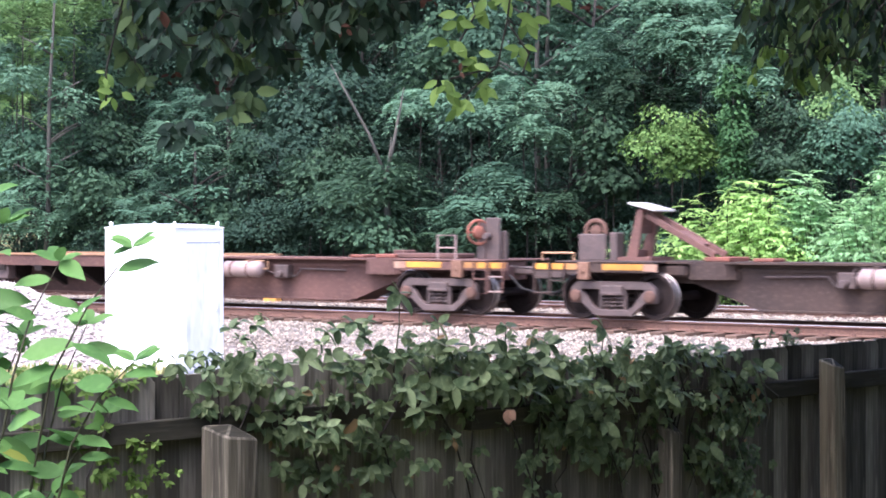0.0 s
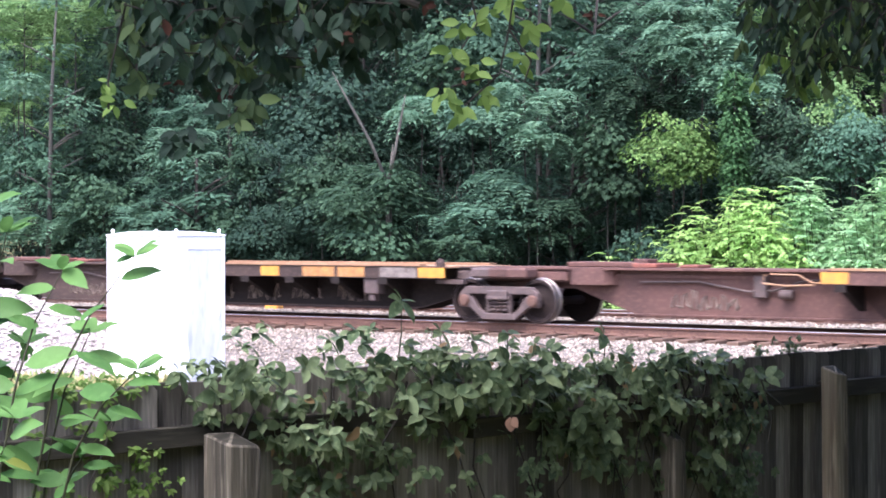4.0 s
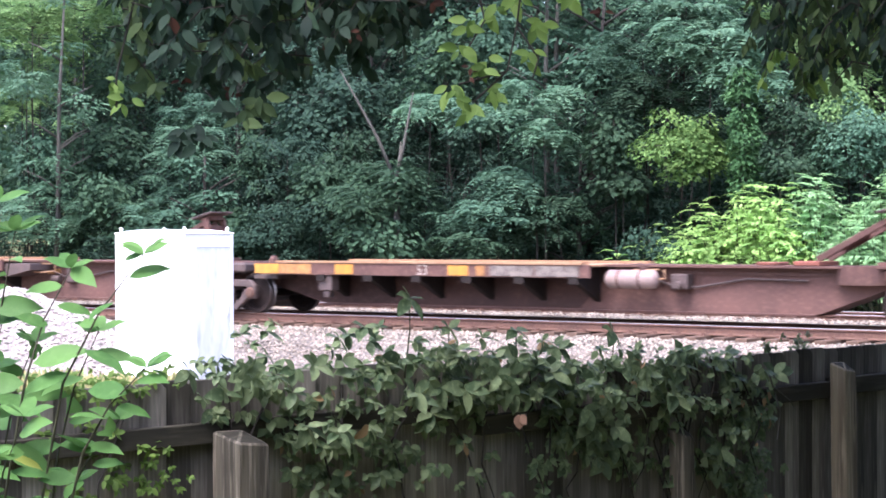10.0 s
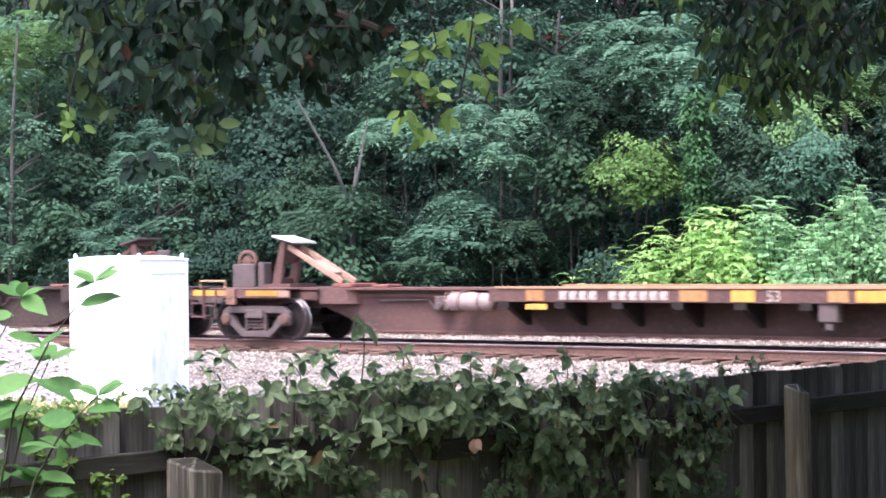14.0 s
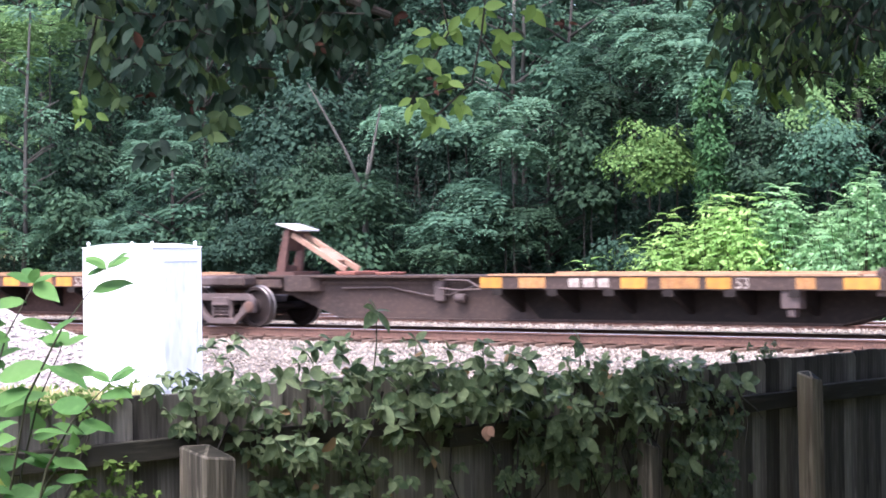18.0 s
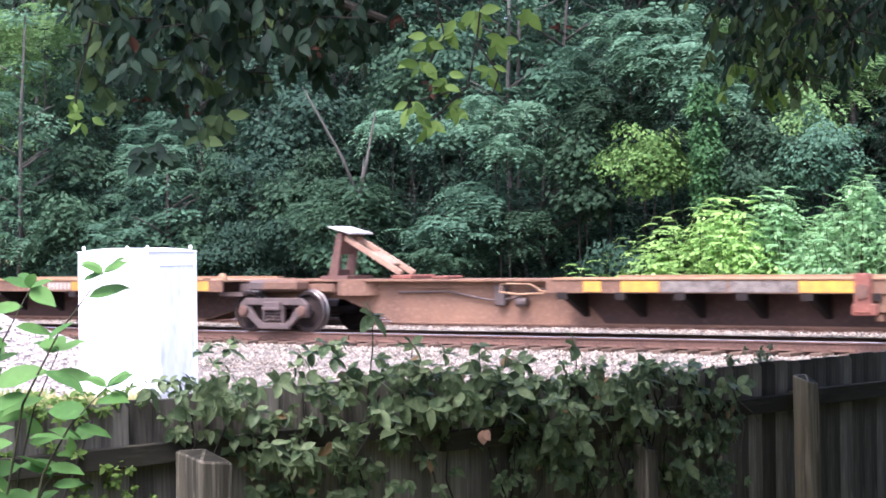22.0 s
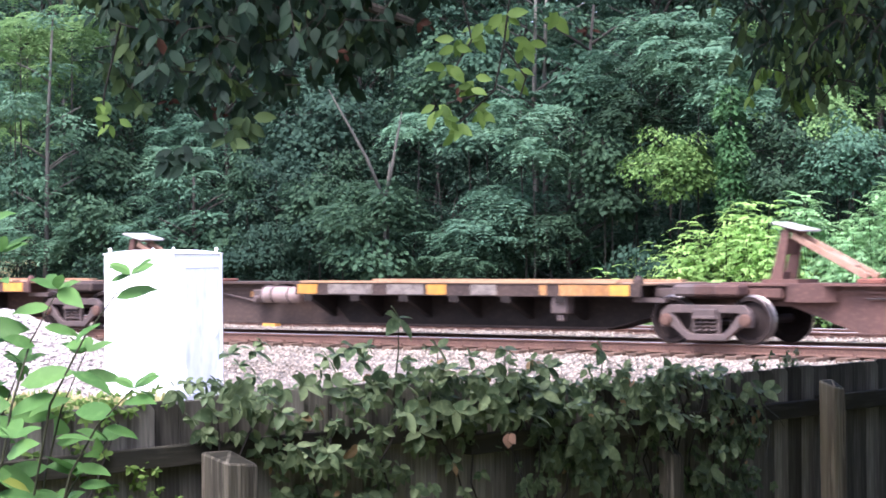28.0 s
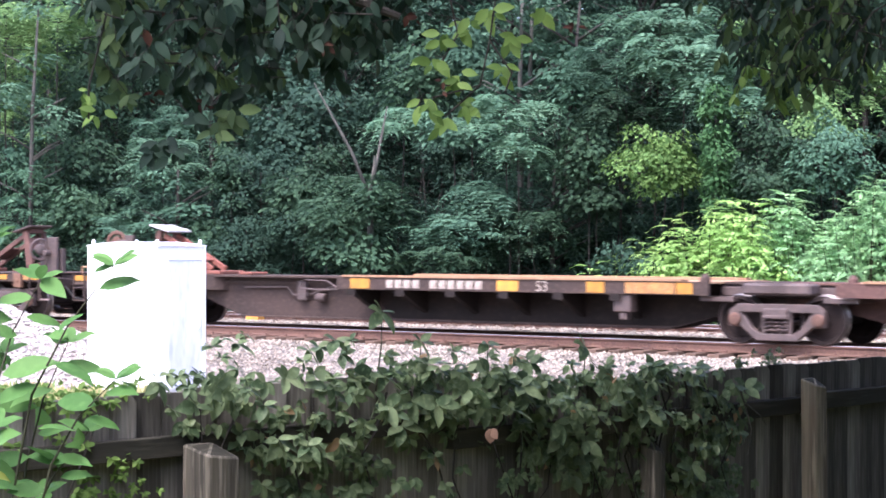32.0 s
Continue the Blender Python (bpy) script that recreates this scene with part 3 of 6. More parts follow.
def side_frame():
    bm = bmesh.new()
    y0, y1 = -0.055, 0.055
    prism(bm, [(-1.03, 0.42), (-1.01, 0.57), (-0.84, 0.69), (0.84, 0.69), (1.01, 0.57), (1.03, 0.42), (0.74, 0.545), (-0.74, 0.545)], y0, y1)
    for s in (-1, 1):
        prism(bm, [(s * 1.02, 0.3), (s * 1.03, 0.48), (s * 0.78, 0.6), (s * 0.7, 0.4), (s * 0.78, 0.29)], y0, y1)
        prism(bm, [(s * 0.84, 0.47), (s * 0.75, 0.29), (s * 0.44, 0.07), (s * 0.3, 0.09), (s * 0.34, 0.17), (s * 0.51, 0.27), (s * 0.7, 0.5)], y0, y1)
        prism(bm, [(s * 0.31, 0.6), (s * 0.25, 0.6), (s * 0.25, 0.14), (s * 0.31, 0.14)], y0 * 0.9, y1 * 0.9)
    prism(bm, [(-0.46, 0.06), (0.46, 0.06), (0.37, 0.18), (-0.37, 0.18)], y0 * 1.2, y1 * 1.2)
    bx(bm, -0.27, 0.27, -0.12, 0.12, 0.44, 0.5)
    bx(bm, -0.27, 0.27, -0.1, 0.1, 0.545, 0.58)
    bmesh.ops.scale(bm, vec=(0.89, 1, 1), verts=bm.verts)
    return bm


def coil_spring():
    bm = bmesh.new()
    for x in (-0.145, 0.0, 0.145):
        pts = [(x + 0.062 * math.cos(a), 0.062 * math.sin(a), 0.19 + 0.28 * a / (math.tau * 4)) for a in np.linspace(0, math.tau * 4, 29)]
        tube(bm, pts, 0.02, 4)
    return bm


BOGIES, WHEELSETS, CARS = [], [], []


def bogie(s, label="greasy brown cast steel bogie with two wheelsets"):
    b = tagged(put("bogie", None, None, track_pose(s)), label, "bogie", "bogies under the train")
    for y, turn in ((-0.94, 0), (0.94, 180)):
        sf = put("side_frame", shared("side_frame", side_frame, M["casting"], bevel=0.012), b, pose(0, y, 0, 0, 0, turn))
        put("coil_spring", shared("coil_spring", coil_spring, M["casting"], True), sf)
        for x in (-0.79, 0.79):
            put("bearing_cap", shared("bearing_cap", lambda: shape((disc_profile, [(0.02, -0.12), (0.085, -0.115), (0.115, -0.09), (0.12, 0.02), (0.1, 0.05)], 18)), M["rail"]), sf, pose(x, 0, WHEEL_R))
    put("bolster", shared("bolster", lambda: shape((bx, -0.23, 0.23, -1.05, 1.05, 0.46, 0.62), (bx, -0.3, 0.3, -0.35, 0.35, 0.5, 0.66)), M["casting"], bevel=0.02), b)
    put("brake_beam", shared("brake_beam", lambda: shape((tube, [(0.4, -0.7, 0.33), (0.4, 0.7, 0.33)], 0.04), (tube, [(-0.4, -0.7, 0.33), (-0.4, 0.7, 0.33)], 0.04), (bx, -0.42, 0.42, -0.05, 0.05, 0.3, 0.36)), M["casting"]), b)
    for x in (-0.79, 0.79):
        w = put("wheelset", shared("axle", lambda: shape((disc_profile, [(0.07, -1.0), (0.085, -0.6), (0.075, 0), (0.085, 0.6), (0.07, 1.0)], 12)), M["wheel"], True), b, pose(x, 0, WHEEL_R))
        put("wheel", wheel_mesh(), w, pose(0, -0.75, 0))
        put("wheel", wheel_mesh(), w, pose(0, 0.75, 0, 0, 0, 180))
        WHEELSETS.append((w, x, s))
    BOGIES.append((b, s))
    return b


PAINT = {}


def sill_paint(place, *rows):
    """What is painted on the platform whose front bogie stands at that place: kind, and its reach along the platform in metres.
    Y yellow, T faded yellow, D grey, L low bar, N number, W long row of marks, G three large marks, F and B patches on the flank, S and f sprayed scrawl."""
    PAINT[place] = rows


sill_paint(4, ("Y", 5.93, 6.23), ("D", 7.08, 7.78), ("D", 8.20, 8.92), ("T", 9.43, 9.68), ("Y", 10.53, 10.99), ("N", 11.28, 11.65), ("Y", 13.07, 13.93), ("S", 9.02, 9.82))
sill_paint(19, ("Y", 6.80, 7.26), ("Y", 9.42, 9.91), ("Y", 11.67, 12.09), ("T", 12.65, 12.83), ("T", 13.92, 14.18), ("Y", 14.24, 14.71), ("S", 7.91, 8.33), ("S", 8.94, 9.64), ("S", 10.18, 10.90), ("S", 11.37, 12.02), ("f", 6.63, 7.39), ("F", 3.39, 3.86))
sill_paint(35, ("Y", 6.80, 7.30), ("D", 7.36, 8.40), ("Y", 10.04, 10.53), ("T", 11.17, 12.01), ("T", 12.10, 12.78), ("D", 13.18, 14.09), ("Y", 14.13, 14.77), ("S", 7.88, 8.51), ("S", 8.92, 9.82), ("S", 10.16, 10.98), ("S", 11.40, 12.19), ("f", 3.40, 4.81))
sill_paint(51, ("Y", 6.80, 7.30), ("Y", 10.04, 10.53), ("T", 11.17, 12.01), ("T", 12.10, 12.78), ("Y", 14.13, 14.77), ("S", 7.88, 8.51), ("S", 8.92, 9.82), ("S", 10.16, 10.98), ("S", 11.40, 12.19), ("f", 3.40, 4.81))
sill_paint(67, ("T", 1.29, 2.00), ("Y", 2.00, 2.74), ("Y", 2.94, 3.18), ("D", 3.47, 3.94), ("D", 4.34, 5.01), ("T", 5.82, 6.56), ("T", 6.58, 7.24), ("N", 7.28, 7.70), ("Y", 7.79, 8.25), ("S", 5.10, 5.59), ("S", 6.47, 7.24), ("S", 7.74, 8.48))
sill_paint(86, ("B", 3.85, 5.0), ("F", 3.45, 3.72), ("T", 6.06, 6.92), ("L", 6.44, 7.03), ("W", 7.03, 9.33), ("Y", 9.33, 9.55), ("T", 9.63, 10.35), ("N", 10.54, 10.99), ("T", 12.52, 13.22), ("Y", 13.24, 14.14))
sill_paint(102, ("T", 1.17, 2.54), ("T", 2.57, 2.95), ("T", 3.07, 3.90), ("Y", 3.90, 4.41), ("N", 5.27, 5.81), ("Y", 7.03, 7.53), ("G", 7.95, 9.09), ("F", 10.03, 10.49))
sill_paint(118, ("Y", 1.11, 1.77), ("T", 1.80, 2.64), ("Y", 3.28, 3.75), ("N", 5.28, 5.71), ("Y", 6.12, 6.60), ("T", 6.79, 6.99), ("D", 7.11, 8.11), ("D", 8.15, 9.12), ("F", 9.72, 10.12))
sill_paint(134, ("T", 1.30, 2.81), ("Y", 3.81, 4.32), ("N", 5.24, 5.68), ("T", 6.41, 7.21), ("Y", 7.21, 7.82), ("G", 8.10, 9.00), ("F", 9.90, 10.40))
sill_paint(150, ("Y", 1.11, 1.65), ("T", 1.65, 2.55), ("T", 2.60, 2.94), ("D", 3.04, 3.61), ("Y", 3.61, 4.20), ("N", 4.22, 4.66), ("T", 4.78, 5.46), ("Y", 5.46, 6.01), ("W", 6.01, 8.15), ("T", 8.31, 9.11))
sill_paint(170, ("T", 6.79, 7.17), ("L", 6.79, 7.23), ("W", 7.52, 9.82), ("T", 10.00, 10.54), ("Y", 11.01, 11.46), ("N", 11.60, 12.02), ("T", 12.81, 13.17), ("Y", 13.31, 14.24))
sill_paint(186, ("Y", 6.94, 7.42), ("G", 8.86, 9.79), ("Y", 9.99, 10.48), ("T", 11.07, 11.83), ("N", 12.20, 12.61), ("T", 13.33, 13.49), ("Y", 14.25, 14.75))
sill_paint(218, ("Y", 6.77, 7.26), ("T", 7.64, 8.22), ("G", 8.74, 9.67), ("Y", 9.84, 10.36), ("T", 10.66, 11.43), ("Y", 11.57, 12.05), ("N", 12.06, 12.48), ("T", 13.28, 13.64), ("Y", 14.15, 14.79))
sill_paint(202, ("Y", 6.77, 7.26), ("T", 7.64, 8.22), ("G", 8.74, 9.67), ("Y", 9.84, 10.36), ("T", 10.66, 11.43), ("Y", 11.57, 12.05), ("N", 12.06, 12.48), ("T", 13.28, 13.64), ("Y", 14.15, 14.79))
sill_paint(321, ("Y", 6.77, 7.26), ("T", 7.64, 8.22), ("G", 8.74, 9.67), ("Y", 9.84, 10.36), ("T", 10.66, 11.43), ("Y", 11.57, 12.05), ("N", 12.06, 12.48), ("T", 13.28, 13.64), ("Y", 14.15, 14.79))
sill_paint(234, ("Y", 1.18, 2.20), ("T", 2.26, 2.71), ("W", 3.32, 5.60), ("T", 5.96, 6.31), ("Y", 6.31, 7.01), ("N", 7.42, 7.86), ("T", 8.36, 8.73), ("L", 8.36, 8.85))
sill_paint(254, ("W", 8.58, 9.94), ("Y", 9.94, 11.09), ("Y", 12.64, 14.00))
sill_paint(269, ("Y", 7.61, 7.98), ("Y", 8.40, 9.17), ("D", 9.22, 10.51), ("D", 10.56, 11.85), ("Y", 11.89, 12.90), ("Y", 13.92, 14.82))
sill_paint(286, ("Y", 1.42, 2.36), ("Y", 4.60, 5.40), ("W", 5.68, 6.82), ("Y", 6.95, 7.67), ("F", 10.23, 10.89))
sill_paint(305, ("T", 6.45, 6.88), ("L", 6.47, 6.94), ("W", 7.23, 9.50), ("Y", 9.50, 10.00), ("Y", 12.50, 12.99))
sill_paint(337, ("Y", 6.88, 7.39), ("D", 7.68, 8.81), ("D", 9.18, 10.08), ("Y", 10.17, 10.63), ("D", 11.21, 11.81), ("T", 12.79, 12.95), ("T", 13.23, 13.75), ("T", 13.76, 14.33), ("Y", 14.33, 14.73), ("F", 4.82, 5.13))
sill_paint(353, ("Y", 7.00, 7.51), ("T", 8.87, 9.53), ("T", 9.55, 10.24), ("Y", 10.29, 10.73), ("D", 12.36, 12.72), ("Y", 14.42, 14.94), ("F", 5.30, 5.76), ("f", 4.13, 4.84), ("f", 4.95, 5.76), ("f", 6.10, 6.89))
sill_paint(369, ("Y", 1.23, 2.12), ("T", 2.17, 2.77), ("W", 3.44, 5.70), ("Y", 5.72, 6.19), ("N", 7.58, 7.98), ("L", 8.44, 8.94), ("S", 5.25, 5.88), ("f", 10.25, 10.95))
sill_paint(389, ("Y", 6.30, 6.78), ("W", 7.20, 9.53), ("Y", 9.82, 10.30), ("N", 10.61, 11.04), ("Y", 11.80, 12.17), ("T", 12.61, 13.62), ("Y", 13.66, 13.98))


def spine_unit(s0, s1, colour, hitch_left=True, hitch_up=True, tank=False, front_end=False, rear_end=False, wheel_colour="orange", number="53", label=""):
    """One platform of an articulated flat car between two bogies. Everything is laid out from the hitch end and turned round where that is the rear end."""
    L = s1 - s0
    c = M[colour]
    u = tagged(put("spine_car", None, None, track_pose(s0)), label, "rail car", "platforms of the train")

    def X(x):
        return x if hitch_left else L - x

    def span(a, b):
        return (min(X(a), X(b)), max(X(a), X(b)))

    def box(bm, a, b, y0, y1, z0, z1):
        x0, x1 = span(a, b)
        bx(bm, x0, x1, y0, y1, z0, z1)

    at_coupler = (front_end and hitch_left) or (rear_end and not hitch_left)
    p0, p1 = 5.95 if at_coupler else 6.8, L - 1.2         # the loading platform's reach
    # the spine
    bm = bmesh.new()
    prism(bm, [(X(x), z) for x, z in ((-0.1, 0.68), (1.35, 0.66), (2.6, 0.22), (L - 2.3, 0.22), (L - 1.0, 0.56), (L + 0.1, 0.68), (L + 0.1, 1.02), (-0.1, 1.02))], -0.36, 0.36)
    part("spine", bm, M["rust"] if round(s0) == 86 else c, u)
    # this web and the brackets below have the deck's shade in their colour
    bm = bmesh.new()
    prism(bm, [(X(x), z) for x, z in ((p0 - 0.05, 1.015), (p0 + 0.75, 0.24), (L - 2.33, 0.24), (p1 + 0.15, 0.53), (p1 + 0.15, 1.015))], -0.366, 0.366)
    part("web", bm, M["deck_shade" if colour == "dark" else "deck_shade_brown"], u, "lower web darkened for the platform's shade")
    bm = bmesh.new()
    box(bm, -0.35, p0 + 0.1, -0.62, 0.62, 1.02, 1.06)
    part("top_flange", bm, c, u)
    for name, *size in (("flank_rib", 1.9, p0 - 0.2, -0.405, -0.36, 0.88, 0.93), ("end_flange", p1 + 0.01, L + 0.1, -0.62, 0.62, 1.02, 1.055), ("end_step", p1 - 0.3, p1 + 0.35, -0.95, -0.36, 0.72, 0.8)):
        bm = bmesh.new()
        box(bm, *size)
        part(name, bm, c if name != "end_step" else M["casting"], u)
    bm = bmesh.new()
    box(bm, 2.65, L - 2.35, -0.46, 0.46, 0.19, 0.22)
    part("bottom_flange", bm, c, u)
    # the platform
    bm = bmesh.new()
    box(bm, p0, p1, -1.14, 1.14, 1.025, 1.055)
    part("deck_plate", bm, M["deck"], u, "tan deck plate")
    for y in (-1.2, 1.14):
        bm = bmesh.new()
        box(bm, p0, p1, y, y + 0.06, 0.82, 1.06)
        part("side_sill", bm, c, u)
        bm = bmesh.new()
        box(bm, p0 + 0.15, p1 - 0.5, y - 0.03, y + 0.2, 1.062, 1.1)
        part("deck_edge", bm, M["deck"], u, "pale tan deck edge")
    n = 6
    for i in range(n):
        a = p0 + 0.35 + 1.22 * i
        for side in (-1, 1):
            k = ("bracket", side)
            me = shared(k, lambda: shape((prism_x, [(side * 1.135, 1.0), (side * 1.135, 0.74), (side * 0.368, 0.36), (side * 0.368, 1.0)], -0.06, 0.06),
                                         (bx, -0.11, 0.11, *sorted((side * 1.215, side * 1.205)), 0.7, 0.83)), M["deck_shade"], bevel=0.0)
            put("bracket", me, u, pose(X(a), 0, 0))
    if not hitch_left and colour == "dark" and not tank:
        part("end_box", shape((bx, *span(p0 - 0.55, p0 + 0.12), -1.16, -0.75, 0.83, 1.01)), M["tank"], u, "pale grey steel end box", bevel=0.015)
    elif not hitch_left and not tank:
        x0, x1 = X(p0 - 0.85), X(p0)
        part("end_gusset", shape((prism, [(x0, 0.84), (x1, 0.68), (x1, 0.985), (x0, 0.985)], -1.1, -0.36)), M["casting"], u, "tapered grey steel gusset box")
    # ends over the bogies
    for a, d in ((-0.45, 1.0), (L + 0.45, -1.0)):
        bm = bmesh.new()
        box(bm, a, a + d * 1.75, -0.6, 0.6, 0.78, 1.0)
        box(bm, a + d * 0.2, a + d * 1.1, -1.02, -0.6, 0.84, 1.045)
        part("end_casting", bm, c if d > 0 else M["casting"], u, bevel=0.04)
    bm = bmesh.new()
    ring = [(X(1.75) + 0.6 * math.cos(t), -0.1 + 0.62 * math.sin(t)) for t in np.linspace(0, math.tau, 20, endpoint=False)]
    lo = [bm.verts.new((x, y, 0.74)) for x, y in ring]
    hi = [bm.verts.new((x, y, 1.06)) for x, y in ring]
    bm.faces.new(lo), bm.faces.new(hi)
    for i in range(20):
        bm.faces.new((lo[i], lo[(i + 1) % 20], hi[(i + 1) % 20], hi[i]))
    part("pivot_drum", bm, c, u)
    # the trailer hitch on its stand, set back over the bogie at a coupler end
    hx = -1.05 if at_coupler else 0.0
    hc = M["brown"]
    if hitch_up:
        h = part("hitch", shape((bx, *span(0.8 + hx, 1.5 + hx), -0.42, 0.42, 1.06, 1.13)), hc, u)
        bm = bmesh.new()
        for y in (-0.3, 0.22):
            prism(bm, [(X(0.9 + hx), 1.1), (X(1.14 + hx), 1.1), (X(1.28 + hx), 2.0), (X(1.14 + hx), 2.0)], y, y + 0.08)
        prism(bm, [(X(1.09 + hx), 1.56), (X(1.14 + hx), 1.56), (X(1.2 + hx), 1.84), (X(1.15 + hx), 1.84)], -0.22, 0.23)
        bx(bm, *span(0.94 + hx, 1.04 + hx), -0.22, 0.23, 1.13, 1.26)
        part("column", bm, hc, h, "rusty upright column", bevel=0.01)
        bm = bmesh.new()
        for y in (-0.24, 0.17):
            prism(bm, [(X(1.27 + hx), 1.85), (X(1.31 + hx), 1.95), (X(2.75 + hx), 1.22), (X(2.7 + hx), 1.11)], y, y + 0.07)
        prism(bm, [(X(1.9 + hx), 1.58), (X(1.92 + hx), 1.62), (X(2.4 + hx), 1.37), (X(2.38 + hx), 1.33)], -0.17, 0.17)
        part("strut", bm, M["tan"] if hitch_left and 150 < s0 < 380 else M["red"] if hitch_left and s0 > 50 else M["brown"], h, "faded tan diagonal strut" if hitch_left and 150 < s0 < 380 else "reddish diagonal strut", bevel=0.01)
        bm = bmesh.new()
        prism(bm, [(X(0.98 + hx), 2.1), (X(0.98 + hx), 2.14), (X(1.56 + hx), 2.0), (X(1.56 + hx), 1.96)], -0.36, 0.36)
        # colour follows the tilt: pale as if skylit one way, dark the other
        part("top_plate", bm, M["plate"] if hitch_left else M["casting"], h, "worn fifth wheel plate", bevel=0.008)
        bm = bmesh.new()
        prism(bm, [(X(1.12 + hx), 1.96), (X(1.4 + hx), 1.93), (X(1.4 + hx), 2.01), (X(1.12 + hx), 2.05)], -0.2, 0.2)
        part("pivot", bm, hc, h)
    else:
        part("folded_hitch", shape((bx, *span(1.1 + hx, 2.7 + hx), -0.3, 0.3, 1.06, 1.16), (bx, *span(2.5 + hx, 2.8 + hx), -0.2, 0.2, 1.06, 1.22)), hc, u, "hitch folded down flat", bevel=0.02)
    part("hitch_shoe", shape((bx, *span(2.6 + hx, 3.1 + hx), -0.4, 0.4, 1.06, 1.14), (bx, *span(3.5 + hx, 3.9 + hx), -0.25, 0.25, 1.06, 1.12)), M["red"], u, "red sliding shoe on the spine", bevel=0.015)
    # brake gear on the bare flank
    b = p0 - 5.65
    if tank:
        t = part("air_tank", shape((tube, [(X(p0 - 1.2), -0.8, 0.8), (X(p0 - 1.13), -0.8, 0.8), (X(p0 - 0.2), -0.8, 0.8), (X(p0 - 0.13), -0.8, 0.8)], [0.09, 0.17, 0.17, 0.09], 16)), M["tank"], u, "pinkish grey air tank", smooth=True)
        part("strap", shape((tube, [(X(p0 - 0.9), -0.8, 0.8), (X(p0 - 0.86), -0.8, 0.8)], 0.178, 16), (bx, *span(p0 - 0.94, p0 - 0.82), -0.8, -0.36, 0.97, 1.015), (tube, [(X(p0 - 0.45), -0.8, 0.8), (X(p0 - 0.41), -0.8, 0.8)], 0.178, 16)), c, t)
        part("brake_valve", shape((bx, *span(3.95 + b, 4.3 + b), -0.6, -0.37, 0.62, 0.9), (tube, [(X(4.1 + b), -0.5, 0.7), (X(4.1 + b), -0.72, 0.7)], 0.08, 10)), M["casting"], u, bevel=0.02)
    else:
        part("brake_valve", shape((bx, *span(4.0 + b, 4.25 + b), -0.5, -0.37, 0.55, 0.95), (tube, [(X(4.5 + b), -0.46, 0.62), (X(4.75 + b), -0.46, 0.62)], 0.09, 10)), M["casting"], u, bevel=0.02)
    pts = [(X(a), -0.43, z) for a, z in ((2.8, 0.8), (4.0, 0.82), (p0 - 1.8, 0.66), (p0 - 1.3, 0.68), (p0 - 0.7, 0.86), (p0, 0.9))]
    part("brake_pipe", shape((tube, pts, 0.022, 6)), M["casting"], u)
    part("pipe_bracket", shape((tube, [(X(4.35 + b), -0.74, 0.98), (X(4.32 + b), -0.76, 0.82), (X(4.75 + b), -0.76, 0.78), (X(5.3 + b), -0.76, 0.8)], 0.018, 6),
                               (tube, [(X(4.45 + b), -0.74, 0.98), (X(5.0 + b), -0.74, 0.97), (X(5.25 + b), -0.74, 0.84), (X(5.5 + b), -0.74, 0.83)], 0.016, 6)), M["deck"] if colour != "dark" else M["casting"], u, "pale bent brake piping")
    # painted panels and lettering on the sill and the flank
    for kind, m0, m1 in PAINT.get(round(s0), ()):
        w = m1 - m0
        if kind in "YTD":
            mat, note = {"Y": (M["yellow"], ""), "T": (M["worn_yellow"], "faded orange yellow panel"), "D": (M["grey_panel"], "worn grey painted panel")}[kind]
            put("painted_panel", shared(("painted_panel", round(w, 2)), lambda: shape((bx, 0, w, -1.212, -1.2, 0.84, 1.035)), mat), u, pose(m0, 0, 0), note)
        elif kind == "L":
            put("grab_bar", shared(("grab_bar", round(w, 2)), lambda: shape((bx, 0, w, -1.216, -1.18, 0.68, 0.78)), M["yellow"]), u, pose(m0, 0, 0), "yellow painted step bar")
        elif kind == "N":
            put("lettering", word(number, 0.28, M["cream"]), u, pose((m0 + m1) / 2, -1.206, 0.845), "white painted number 53")
        elif kind in "WG":
            cells = (0, 1, 2, 3, 5, 6, 7, 8, 9, 10) if kind == "W" else (0, 1, 2)
            cell = w / (cells[-1] + 1)
            for k in cells:
                put("lettering", shared(("bar", round(cell, 3)), lambda: shape((bx, 0, cell * 0.72, -1.21, -1.2, 0.86, 1.02)), M["cream"]), u, pose(m0 + cell * k, 0, 0), "worn white painted mark")
        elif kind == "B":
            put("painted_panel", shared(("flank_block", round(w, 2)), lambda: shape((bx, 0, w, -0.366, -0.361, 0.42, 0.7)), M["worn_yellow"]), u, pose(m0, 0, 0), "faded orange yellow panel")
        elif kind == "F":
            put("painted_panel", shared(("flank_panel", round(w, 2)), lambda: shape((bx, 0, w, -0.37, -0.361, 0.74, 0.86)), M["worn_yellow"]), u, pose(m0, 0, 0), "faded orange yellow panel")
        else:                                 # sprayed scrawl: a few loops side by side
            r = random.Random(int(m0 * 100))
            y0 = -0.372
            n_loops = max(2, round(w / 0.2))
            for k in range(n_loops):
                x0 = m0 + w * k / n_loops
                pts = [(x0 + 0.02, y0, r.uniform(0.3, 0.42)), (x0 + 0.05, y0, r.uniform(0.5, 0.68)), (x0 + 0.12, y0, r.uniform(0.5, 0.66)), (x0 + 0.14, y0, r.uniform(0.3, 0.4)), (x0 + 0.19, y0, r.uniform(0.34, 0.46))]
                part("painted_mark", shape((tube, pts, 0.02, 4)), M["scrawl"], u, "faded grey sprayed scrawl")
